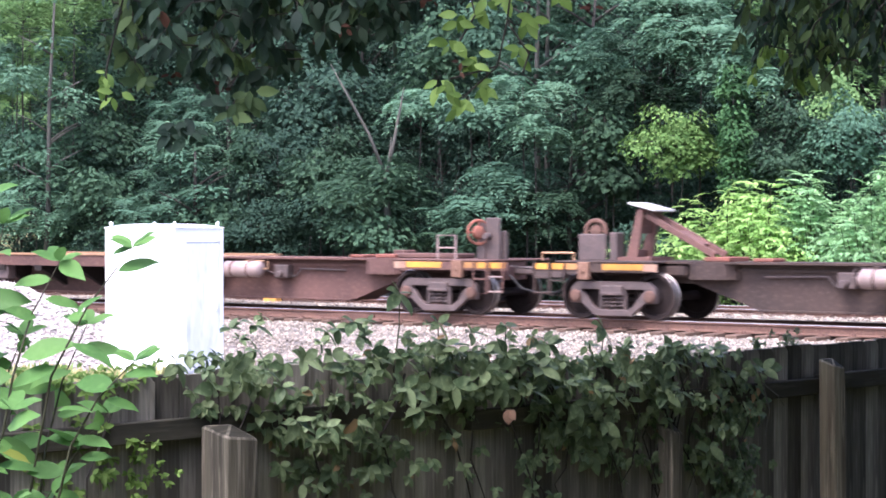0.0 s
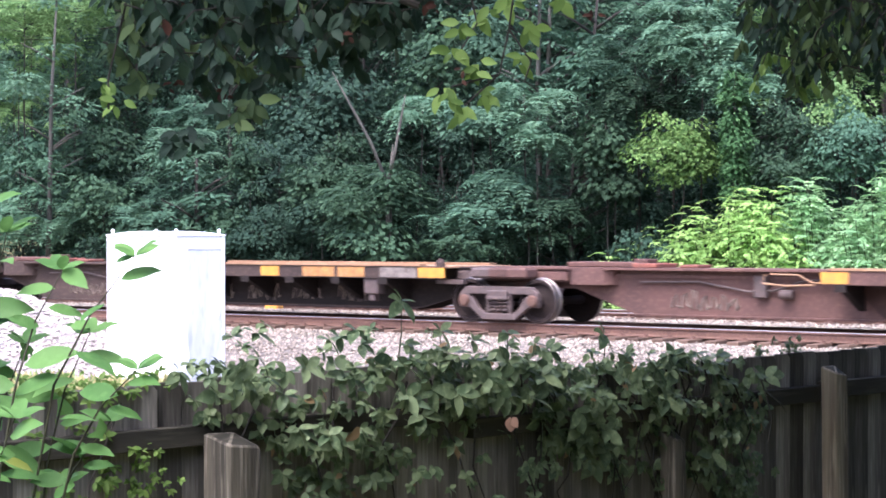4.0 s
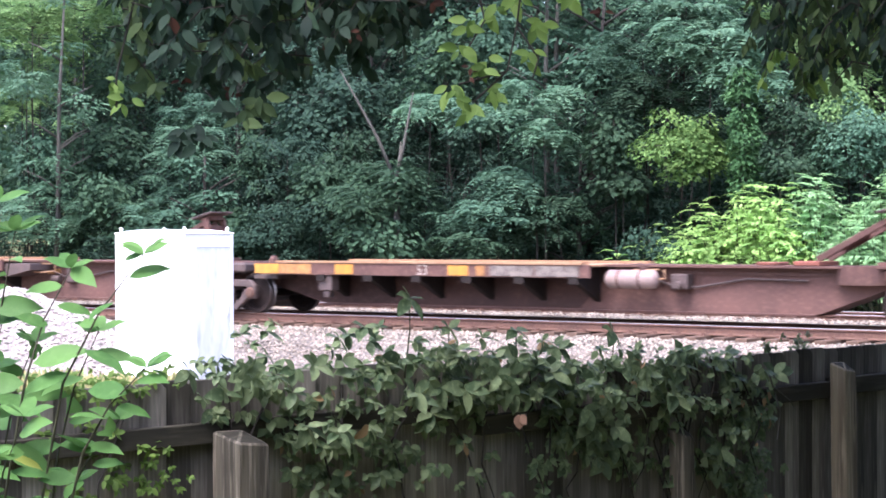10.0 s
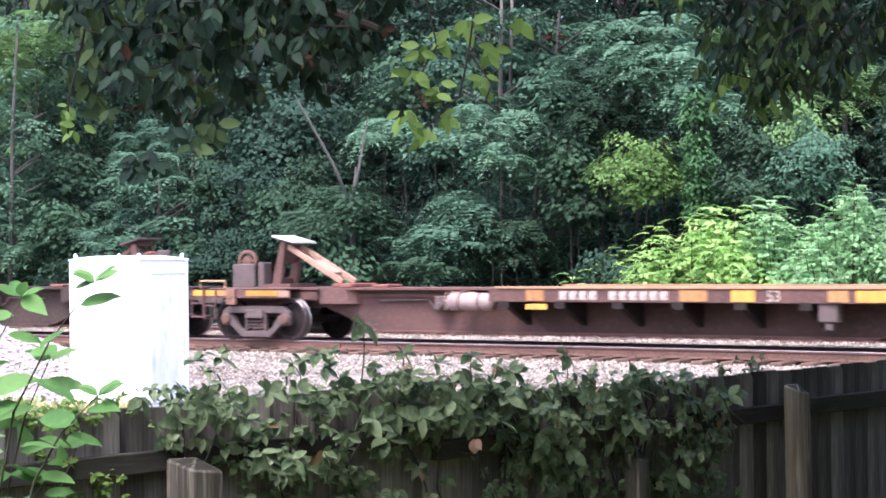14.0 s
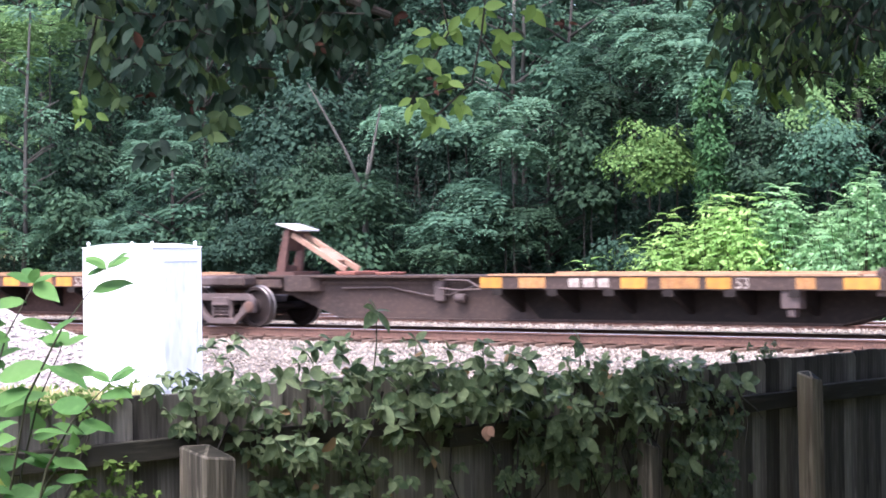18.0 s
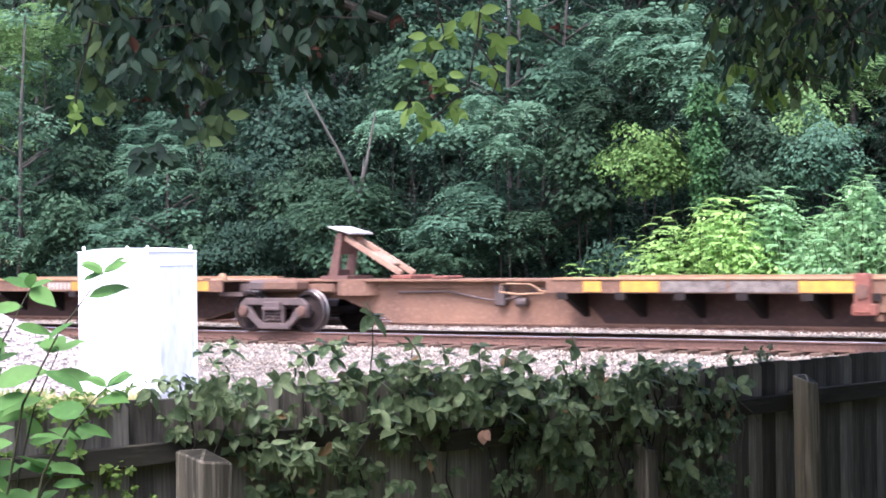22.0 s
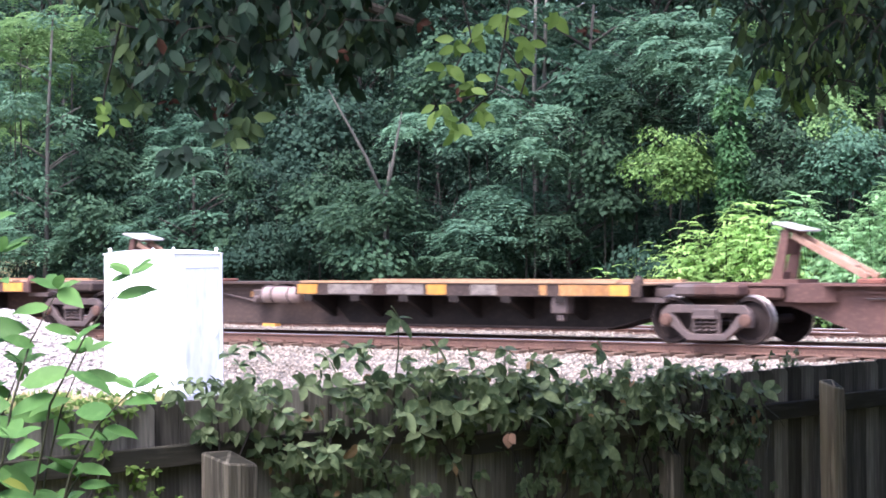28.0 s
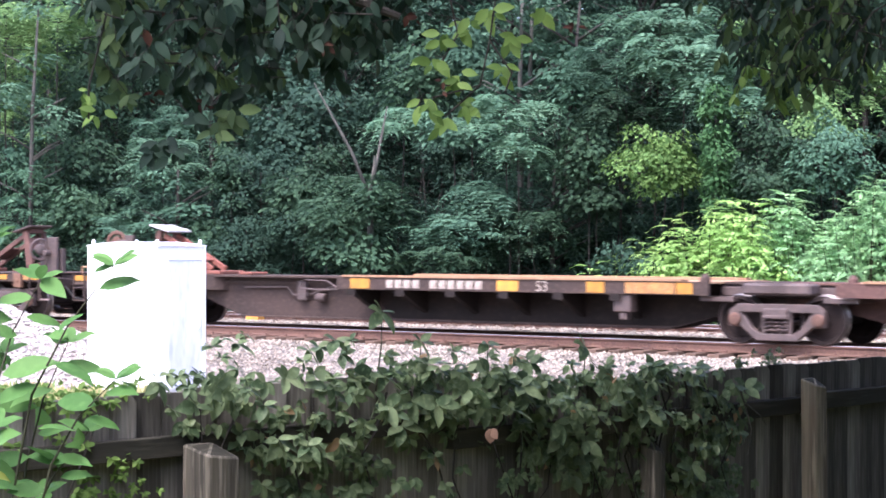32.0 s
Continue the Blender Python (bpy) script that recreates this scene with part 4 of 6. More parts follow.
    # a stout leg hanging below the platform near its far end
    part("jack_leg", shape((bx, *span(p1 - 1.95, p1 - 1.6), -1.16, -0.9, 0.5, 0.82), (bx, *span(p1 - 1.85, p1 - 1.7), -1.13, -0.95, 0.36, 0.5)), M["casting"] if colour != "rust" else c, u, bevel=0.02)
    part("locking_pedestal", shape((tube, [(X(p1 - 0.2), -0.95, 1.05), (X(p1 - 0.2), -0.95, 1.13), (X(p1 - 0.2), -0.95, 1.2)], [0.1, 0.09, 0.04], 10)), M["deck"] if colour == "rust" else c, u)
    if colour == "rust":
        rt = part("ratchet", shape((bx, *span(p1 - 2.15, p1 - 1.85), -1.3, -1.2, 0.5, 1.16), (bx, *span(p1 - 2.2, p1 - 1.75), -1.28, -1.21, 0.46, 0.66)), M["red"], u, "rusty tie-down ratchet", bevel=0.02)
        part("ratchet_wheel", shape((tube, [(X(p1 - 2.0), -1.34, 0.86), (X(p1 - 2.0), -1.2, 0.86)], 0.12, 12)), M["rail"], rt)
    # coupler ends
    if front_end or rear_end:
        d = -1 if front_end else 1
        e = 0.0 if front_end else L
        part("end_platform", shape((bx, *sorted((e, e + d * 1.15)), -0.34, 0.34, 0.66, 1.02), (bx, *sorted((e - d * 0.9, e + d * 1.2)), -1.1, 1.1, 1.02, 1.06)), c, u, bevel=0.015)
        part("coupler", shape((bx, *sorted((e + d * 1.1, e + d * 1.72)), -0.08, 0.08, 0.76, 0.92), (bx, *sorted((e + d * 1.62, e + d * 2.0)), -0.16, 0.14, 0.7, 0.98)), M["casting"], u, bevel=0.03)
        part("air_hose", shape((tube, [(e + d * 1.2, -0.3, 0.75), (e + d * 1.5, -0.32, 0.5), (e + d * 1.8, -0.2, 0.42), (e + d * 1.97, -0.1, 0.45)], 0.025, 6)), M["black"], u)
        part("step", shape((tube, [(e + d * 0.95, -1.15, 1.02), (e + d * 0.95, -1.15, 0.42), (e + d * 1.25, -1.15, 0.42), (e + d * 1.25, -1.15, 1.02)], 0.018, 6), (bx, *sorted((e + d * 0.95, e + d * 1.25)), -1.18, -1.1, 0.68, 0.71)), c, u)
        part("side_plate", shape((bx, *sorted((e - d * 1.0, e + d * 1.7)), -1.1, -1.06, 0.86, 1.015)), c, u)
        part("yellow_panel", shape((bx, *sorted((e - d * 0.7, e + d * 0.15)), -1.112, -1.1, 0.9, 1.01)), M["yellow"], u)
        part("yellow_panel", shape((bx, *sorted((e + d * 1.0, e + d * 1.65)), -1.112, -1.1, 0.9, 1.01)), M["yellow"], u)
        part("worn_edge", shape((bx, *sorted((e + d * 0.7, e + d * 0.98)), -1.112, -1.1, 0.9, 1.01)), M["worn_yellow"], u, "faded orange yellow panel")
        part("worn_edge", shape((bx, *sorted((e - d * 1.0, e - d * 0.72)), -1.112, -1.1, 0.88, 1.01)), M["tan"], u, "faded tan panel")
        part("jacking_pad", shape((bx, *sorted((e + d * 0.42, e + d * 0.66)), -1.16, -1.06, 0.72, 1.04), (tube, [(e + d * 0.54, -1.15, 0.88), (e + d * 0.54, -1.19, 0.88)], 0.045, 10)), M["rust"], u, "worn orange brown jacking pad", bevel=0.01)
        for i, rz in enumerate((0.46, 0.74)):
            part("ladder_rung", shape((tube, [(e + d * 1.3, -1.14, rz), (e + d * 1.62, -1.14, rz)], 0.018, 6)), M["tank"] if rear_end else c, u)
        for lx in (1.3, 1.62):
            part("ladder_side", shape((tube, [(e + d * lx, -1.14, 0.44), (e + d * lx, -1.14, 1.06)], 0.018, 6)), c, u)
        part("uncoupling_lever", shape((tube, [(e + d * 1.75, -1.05, 0.95), (e + d * 1.7, -0.5, 0.9), (e + d * 1.6, -0.1, 0.88)], 0.018, 6)), M["casting"], u)
        if rear_end:
            if s1 < 90:
                part("handrail", shape((tube, [(e - 0.05, -0.95, 1.05), (e - 0.05, -0.95, 1.52), (e + 0.38, -0.95, 1.52), (e + 0.38, -0.95, 1.05)], 0.024, 6), (tube, [(e - 0.05, -0.95, 1.28), (e + 0.38, -0.95, 1.28)], 0.018, 6)), M["tank"], u, "pale worn handrail")
            st = part("brake_stand", shape((bx, e + 0.5, e + 0.68, -0.42, -0.26, 1.05, 1.8), (bx, e + 0.68, e + 1.0, -0.38, -0.3, 1.05, 1.86), (bx, e + 0.42, e + 1.06, -0.26, -0.14, 1.05, 1.6), (tube, [(e + 0.78, -0.56, 1.5), (e + 0.78, -0.3, 1.5)], 0.07, 10)), M["casting"], u, "dark upright brake stand", bevel=0.015)
            ringpts = [(0.23 * math.cos(t), 0.0, 0.23 * math.sin(t)) for t in np.linspace(0, math.tau, 25)]
            bm = shape((tube, ringpts, 0.028, 6), (disc_profile, [(0.02, -0.06), (0.1, -0.05), (0.14, 0.02)], 12))
            for k in range(4):
                tube(bm, [(0, 0, 0), ringpts[k * 6]], 0.018, 5)
            part("brake_wheel", bm, M[wheel_colour], st, {"orange": "orange", "red": "red", "casting": "rusty brown"}[wheel_colour] + " brake wheel", m=pose(e + 0.6, -0.5, 1.58, 0, 0, 62))
        else:
            st = part("brake_stand", shape((bx, e - 1.1, e - 0.5, -0.45, -0.38, 1.05, 1.55), (bx, e - 0.46, e - 0.3, -0.38, -0.1, 1.05, 1.58)), M["casting"], u, "dull brown upright cover plates", bevel=0.02) if not (s0 > 380 or 250 < s0 < 260 or 80 < s0 < 90) else part("brake_stand", shape((prism, [(e - 0.84, 1.05), (e - 0.62, 1.05), (e - 0.52, 1.9), (e - 0.82, 1.9)], -0.4, -0.32), (bx, e - 0.8, e - 0.62, -0.32, -0.12, 1.05, 1.35), (tube, [(e - 0.98, -0.44, 1.76), (e - 0.66, -0.36, 1.76)], 0.05, 8)), M["casting"], u, "dull brown upright brake stand", bevel=0.012)
            ringpts = [(0.2 * math.cos(t), 0.0, 0.2 * math.sin(t)) for t in np.linspace(0, math.tau, 21)]
            part("brake_wheel", shape((tube, ringpts, 0.045, 6), (disc_profile, [(0.02, -0.05), (0.1, -0.04), (0.13, 0.02), (0.02, 0.03)], 14), (tube, [(-0.18, 0, 0), (0.18, 0, 0)], 0.02, 5), (tube, [(0, 0, -0.18), (0, 0, 0.18)], 0.02, 5)), M["rail"], st, "rusty brake wheel", m=pose(e - 1.0, -0.44, 1.76, 0, 0, 20) if s0 > 380 or 250 < s0 < 260 or 80 < s0 < 90 else pose(e - 0.8, -0.3, 1.6, 0, 0, 10))
            part("grab_rail", shape((tube, [(e - 1.6, -0.9, 1.05), (e - 1.6, -0.9, 1.2), (e - 0.9, -0.9, 1.2), (e - 0.9, -0.9, 1.05)], 0.02, 6)), M["deck"], u)
    CARS.append((u, s0))
    return u


LABELS = {
    "dark": "sooty dark brown empty spine car platform",
    "brown": "weathered brown empty spine car platform",
    "rust": "faded orange brown empty spine car platform",
}
# each articulated car: its bogies' places, then one row a platform (paint, hitch at the front end, hitch raised, tank)
TRAIN = [
    ([-31.5, -15.4, 0.02], [("brown", True, False, False), ("brown", False, False, True)], "orange"),
    ([3.98, 19.12, 35.12, 51.0, 67.2, 82.45], [("dark", True, True, True), ("brown", True, True, False), ("dark", True, False, True), ("brown", True, False, False), ("dark", False, False, False)], "red"),
    ([86.42, 101.84, 118.05, 134.2, 150.4, 165.8], [("brown", True, True, False), ("brown", False, True, False), ("brown", False, True, True), ("brown", False, True, False), ("dark", False, True, True)], "orange"),
    ([169.8, 185.55, 201.8, 218.1, 234.22, 249.61], [("brown", True, True, True), ("dark", True, True, False), ("brown", True, True, False), ("dark", True, True, False), ("dark", False, True, False)], "red"),
    ([253.66, 269.24, 285.5, 301.25], [("rust", True, True, True), ("rust", True, True, False), ("rust", False, True, False)], "casting"),
    ([305.18, 320.75, 336.95, 353.11, 369.38, 384.93], [("dark", True, True, True), ("brown", True, True, False), ("dark", True, True, True), ("brown", True, True, False), ("dark", False, True, False)], "casting"),
    ([388.93, 404.42, 420.6], [("dark", True, True, False), ("brown", False, True, False)], "orange"),
]
for bogies, units, wheel_paint in TRAIN:
    for s in bogies:
        bogie(s)
    for i, (paint, at_front, raised, has_tank) in enumerate(units):
        spine_unit(bogies[i], bogies[i + 1], paint, at_front, raised, has_tank, front_end=(i == 0 and bogies[0] > 0),
                   rear_end=(i == len(units) - 1 and bogies[-1] < 400), wheel_colour=wheel_paint,
                   label=LABELS[paint] + (", hitch raised" if raised else ", hitch folded down"))


# ---- the white equipment cabinet beside the track ----
def equipment_case():
    c = tagged(put("equipment_case", None, None, pose(-5.41, 32.35, -0.72, 0, 0, -TRACK_ANGLE)), "white painted steel trackside equipment case with lifting eyes", "equipment case")
    W, Dp, H = 1.52, 1.07, 2.37
    bm = bmesh.new()
    bx(bm, 0, W, 0, Dp, 0.0, H)
    part("body", bm, M["white"], c, bevel=0.012)
    # low arched roof sheet with a small overhang
    bm = bmesh.new()
    prof = [(-0.03, H + 0.004)] + [(W * k / 12 + (-0.03 if k == 0 else 0.03 if k == 12 else 0), H + 0.02 + 0.055 * math.sin(math.pi * k / 12)) for k in range(13)] + [(W + 0.03, H + 0.004)]
    prism(bm, prof, -0.03, Dp + 0.03)
    part("roof", bm, M["white"], c)
    for x in (0.05, W - 0.05):
        for y in (0.05, Dp - 0.05):
            bm = shape((tube, [(0, 0, -0.02), (0, 0, 0.035), (0, 0, 0.05), (0, 0, 0.075), (0, 0, 0.092)], [0.024, 0.02, 0.03, 0.028, 0.01], 10))
            part("lifting_eye", bm, M["white"], c, m=pose(x, y, H + 0.02, 0, 0, 40))
    for x in (0.0, W):
        for y in (0.0, Dp):
            part("corner_post", shape((bx, x - 0.02, x + 0.02, y - 0.02, y + 0.02, 0.02, H)), M["white"], c, bevel=0.005)
    # door in the end towards the track's near side
    d = part("door", shape((bx, W + 0.002, W + 0.035, 0.22, Dp - 0.08, 0.12, H - 0.22)), M["smear"], c, "streaked grey white steel door", bevel=0.006)
    part("door_frame", shape((bx, W + 0.002, W + 0.045, 0.14, 0.215, 0.08, H - 0.15), (bx, W + 0.002, W + 0.045, Dp - 0.075, Dp - 0.02, 0.08, H - 0.15), (bx, W + 0.002, W + 0.045, 0.215, Dp - 0.075, H - 0.215, H - 0.15)), M["white"], c, bevel=0.005)
    for z in (0.5, 1.2, 1.9):
        part("hinge", shape((tube, [(W + 0.045, 0.22, z - 0.06), (W + 0.045, 0.22, z + 0.06)], 0.014, 8)), M["white"], d)
    part("latch", shape((bx, W + 0.035, W + 0.06, Dp - 0.2, Dp - 0.15, 1.05, 1.3), (tube, [(W + 0.07, Dp - 0.175, 1.1), (W + 0.07, Dp - 0.175, 1.25)], 0.014, 8)), M["smear"], d, "grey door latch")
    part("plinth", shape((bx, -0.06, W + 0.06, -0.06, Dp + 0.06, -0.15, 0.0)), M["bed"], c, "pale concrete plinth", bevel=0.02)


equipment_case()


# ---- the heap of crushed stone ----
HEAP = Vector((-9.0, 34.2, -0.74))


def heap_height(x, y):
    r = math.hypot(x / 5.2, y / 3.2)
    return max(0.0, 2.05 * max(0, 1 - r) ** 0.85 * (1 + 0.0)) * (1 + 0.06 * noise.noise((x * 1.2, y * 1.2, 0)))


verts, faces, N = [], [], 41
for i in range(N):
    for j in range(N):
        x, y = -5.4 + 10.8 * i / (N - 1), -3.4 + 6.8 * j / (N - 1)
        verts.append((HEAP.x + x, HEAP.y + y, HEAP.z - 0.06 + heap_height(x, y)))
for i in range(N - 1):
    for j in range(N - 1):
        faces.append((i * N + j, (i + 1) * N + j, (i + 1) * N + j + 1, i * N + j + 1))
heap = tagged(new("gravel_pile", raw_mesh("gravel_pile", verts, faces, M["heap_bed"], True)), "heap of pale crushed stone beside the track", "gravel pile", kind="stuff")
rng = random.Random(9)
places = []
while len(places) < 9000:
    x, y = rng.uniform(-5.2, 5.2), rng.uniform(-3.2, 1.2)
    z = heap_height(x, y)
    if z > 0.02:
        places.append((x + HEAP.x, y + HEAP.y, HEAP.z - 0.05 + z))
ob = stones("crushed_stone", places, 0.045, M["heap_stone"])
ob.parent = heap

# ---- the timber fence ----
FENCE_TOP = 1.08
fence = tagged(put("fence", None, None, pose(FENCE_ORIGIN.x, FENCE_ORIGIN.y, 0, 0, 0, FENCE_ANGLE)), "weathered grey timber picket fence overgrown with creeper", "fence", kind="structure")
# in the fence's space x runs along it, -y faces the camera
PICKET_W = 0.14


def picket(h, w=PICKET_W):
    """A dog-eared board."""
    e = 0.022
    return shape((prism, [(0, YARD_Z + 0.03), (w, YARD_Z + 0.03), (w, h - e), (w - e, h), (e, h), (0, h - e)], 0.0, 0.018))


def fence_top(s):
    return 1.14 - 0.095 * min(1, max(0, (s + 0.1) / 0.8)) + 0.035 * min(1, max(0, (s - 1.2) / 1.2)) + 0.006 * math.sin(s * 1.7)


PICKETS = [shared(("picket", k), lambda: picket(FENCE_TOP), M["picket"], bevel=0.003) for k in range(2)]
rng = random.Random(3)
s = -4.2
while s < 8.5:
    put("picket", PICKETS[rng.randrange(2)], fence, pose(s, rng.uniform(-0.002, 0.002), fence_top(s) - FENCE_TOP + rng.uniform(-0.012, 0.012) * (1 if s < 1 else 0.4), rng.uniform(-0.3, 0.3), rng.uniform(-0.08, 0.08), -5.0 + rng.uniform(-0.8, 0.8)))
    s += PICKET_W - rng.uniform(0.018, 0.026)
for z in (0.93, -0.05):       # the rails lie on the boards' faces
    part("rail", shape((bx, -4.3, 0.1, -0.05, -0.008, z - 0.025, z + 0.05)), M["rail_wood"], fence, bevel=0.004)
    part("rail", shape((bx, 0.105, 2.64, -0.06, -0.008, z - 0.1, z - 0.02)), M["rail_wood"], fence, bevel=0.004)
    part("rail", shape((bx, 2.645, 8.6, -0.06, -0.008, z - 0.09, z - 0.005)), M["rail_wood"], fence, bevel=0.004)


def fence_post(s, w, top, name_label, lean=0.0):
    bm = bmesh.new()
    e = w * 0.16
    lo = [bm.verts.new((x * w / 2, y, YARD_Z)) for x, y in ((-1, -w), (1, -w), (1, 0), (-1, 0))]
    hi = [bm.verts.new((x * w / 2, y, top - dz)) for x, y, dz in ((-1, -w, 0.035), (1, -w, 0.052), (1, 0, 0.014), (-1, 0, 0.004))]
    mid = bm.verts.new((0.01, -w * 0.45, top))
    for i in range(4):
        j = (i + 1) % 4
        bm.faces.new((lo[i], lo[j], hi[j], hi[i]))
        bm.faces.new((hi[i], hi[j], mid)).material_index = 1
    bm.faces.new(lo[::-1])
    ob = part("post", bm, M["pale_post" if "paler" in name_label else "post"], fence, name_label, bevel=0.006, m=pose(s, -0.062, 0, 0, lean, 0))
    ob.data.materials.append(M["rail_wood"])


fence_post(-1.23, 0.145, 0.955, "stout square timber post with a worn top")
fence_post(1.36, 0.085, 0.78, "square timber post")
fence_post(2.67, 0.095, 1.01, "square timber post, paler than the boards", lean=-1.0)
fence_post(-3.5, 0.09, 0.95, "square timber post")
fence_post(5.2, 0.09, 1.0, "square timber post")


# ---- an unseen wall added behind the camera to close the place and block light ----
light_block = tagged(put("wall_light_block", None, None, pose(0, -1.6, 0)), "plain unseen wall added to block light behind the viewpoint", kind="structure")
part("siding", shape((bx, -9, 9, -0.2, 0, YARD_Z - 0.1, 4.6)), M["post"], light_block)


# ---- plants ----
def leaf_shape(width=0.42, seg=3):
    """Outline of a pointed oval leaf, one unit long along x, folded along its rib: points and faces."""
    pts, faces = [(0, 0, 0)], []
    for k in range(1, seg + 1):
        x = k / (seg + 1)
        w = width * 0.5 * math.sin(math.pi * x ** 0.85) ** 0.8
        pts += [(x, w, 0.10 * w - 0.12 * x * x), (x, 0, -0.06 - 0.12 * x * x + 0.06 * (1 - x)), (x, -w, 0.10 * w - 0.12 * x * x)]
    pts.append((1, 0, -0.2))
    n = len(pts) - 1
    faces += [(0, 2, 1), (0, 3, 2)]
    for k in range(seg - 1):
        a = 1 + 3 * k
        faces += [(a, a + 1, a + 4, a + 3), (a + 1, a + 2, a + 5, a + 4)]
    a = 1 + 3 * (seg - 1)
    faces += [(a, a + 1, n), (a + 1, a + 2, n)]
    return np.array(pts, float), faces


KITE = (np.array([(0, 0, 0), (0.45, 0.26, 0.05), (1, 0, -0.12), (0.45, -0.26, 0.05)], float), [(0, 1, 2), (0, 2, 3)])
BROAD = (np.array([(0, 0, 0), (0.5, 0.4, 0.05), (1, 0, -0.14), (0.5, -0.4, 0.05)], float), [(0, 1, 2), (0, 2, 3)])
SLIM = (np.array([(0, 0, 0), (0.45, 0.19, 0.04), (1, 0, -0.12), (0.45, -0.19, 0.04)], float), [(0, 1, 2), (0, 2, 3)])
WIDE = leaf_shape(0.5, 3)
NARROW = leaf_shape(0.38, 2)


class Leaves:
    """Gathers many leaves, each placed by a base point, a direction, a face-up side and a length, into one mesh."""

    def __init__(self, kind):
        self.pts, self.faces = kind
        self.rows = []

    def add(self, base, along, up, size):
        self.rows.append((*base, *along, *up, size))

    def mesh(self, name, material, smooth=False):
        r = np.array(self.rows, float)
        x = r[:, 3:6] / (np.linalg.norm(r[:, 3:6], axis=1, keepdims=True) + 1e-9)
        y = np.cross(r[:, 6:9], x)
        y /= np.linalg.norm(y, axis=1, keepdims=True) + 1e-9
        z = np.cross(x, y)
        p = self.pts
        v = (p[None, :, 0:1] * x[:, None] + p[None, :, 1:2] * y[:, None] + p[None, :, 2:3] * z[:, None]) * r[:, None, 9:10] + r[:, None, 0:3]
        n = len(p)
        faces = []
        for i in range(len(r)):
            o = i * n
            faces.extend([tuple(o + k for k in f) for f in self.faces])
        return raw_mesh(name, v.reshape(-1, 3).tolist(), faces, material, smooth)


def unit(rng, up=0.0):
    a, z = rng.uniform(0, math.tau), rng.uniform(-1, 1)
    r = math.sqrt(1 - z * z)
    return Vector((r * math.cos(a), r * math.sin(a), z + up)).normalized()


def clump(lv, rng, c, radius, count, size, flat=0.5):
    """A spray of leaves round a twig end; they lie like shingles, facing out and up."""
    tilt = unit(rng, 0.0) * 0.35
    for _ in range(count):
        d = unit(rng, 0.35)
        p = Vector(c) + Vector((d.x * radius, d.y * radius, d.z * radius * flat)) * rng.uniform(0.55, 1.0)
        out = Vector((d.x + rng.uniform(-0.4, 0.4), d.y + rng.uniform(-0.4, 0.4), -0.4 + 0.25 * d.z + rng.uniform(-0.4, 0.4)))
        lv.add(p, out, (d.x * 0.7 + tilt.x + rng.uniform(-0.4, 0.4), d.y * 0.7 + tilt.y + rng.uniform(-0.4, 0.4), 0.95), size * rng.uniform(0.7, 1.25))


def frond(lv, rng, base, along, length, pairs=7, droop=0.5, tilt=0.0, leaflet=0.33):
    """A feathered leaf: pairs of narrow leaflets along a drooping stalk."""
    a = Vector(along).normalized()
    side = a.cross(Vector((0, 0, 1)))
    side.normalize()
    for k in range(pairs):
        t = 0.25 + 0.75 * k / (pairs - 1)
        p = Vector(base) + a * length * t - Vector((0, 0, droop * length * t * t))
        w = length * leaflet * math.sin(math.pi * (0.22 + 0.7 * t))
        for sgn in (-1, 1):
            lv.add(p, side * sgn + a * 0.45 - Vector((0, 0, 0.25)), a * tilt * t + Vector((0, 0, 1)), w * rng.uniform(0.9, 1.1))
    lv.add(Vector(base) + a * length - Vector((0, 0, droop * length)), a - Vector((0, 0, 0.8)), (0, 0, 1), length * 0.2)


def tree_parts(seed, height, spread, low, clumps, leaf, per, material, bark, fronds=0, lean=0.0):
    """The shared meshes of one kind of tree: trunk with limbs, and a ragged crown in tiers."""
    rng = random.Random(seed)
    bm = bmesh.new()
    top = Vector((lean * height, rng.uniform(-0.3, 0.3), height))
    line = [Vector((0, 0, -0.3)).lerp(top, k / 6) + Vector((rng.uniform(-0.12, 0.12), rng.uniform(-0.12, 0.12), 0)) * (1 if 0 < k < 6 else 0) for k in range(7)]
    r0 = 0.007 * height + 0.02
    tube(bm, line, [r0 * (1 - 0.75 * k / 6) for k in range(7)], 8)
    lv = Leaves(BROAD)
    fl = Leaves(KITE)
    for i in range(clumps):
        t = low + (1 - low) * (i + rng.random()) / clumps
        a = i * 2.4 + rng.uniform(-0.5, 0.5)
        reach = spread * (0.35 + 0.75 * math.sin(math.pi * min(1, 0.12 + 0.86 * (1 - (t - low) / (1 - low))))) * rng.uniform(0.45, 1.1)
        root = Vector((0, 0, 0)).lerp(top, max(0.1, t - 0.12))
        tip = Vector((root.x + reach * math.cos(a), root.y + reach * math.sin(a), t * height + rng.uniform(-0.3, 0.5)))
        if i % 2 == 0:
            mid = root.lerp(tip, 0.5) + Vector((0, 0, 0.12 * reach))
            tube(bm, [root, mid, tip], [r0 * 0.3, r0 * 0.2, 0.012], 5)
        clump(lv, rng, tip, rng.uniform(0.55, 1.05) * spread * 0.38, int(per * 0.97), leaf * 0.78, 0.6)
        for _ in range(fronds):
            d = unit(rng, 0.5)
            frond(fl, rng, tip + Vector((d.x, d.y, d.z * 0.5)) * spread * 0.22, (d.x, d.y, 0.2), rng.uniform(0.36, 0.58))
    parts = [("trunk", mesh_of("trunk", bm, bark, True)), ("crown", lv.mesh("crown", material))]
    if fl.rows:
        parts.append(("crown", fl.mesh("crown", material)))
    return parts


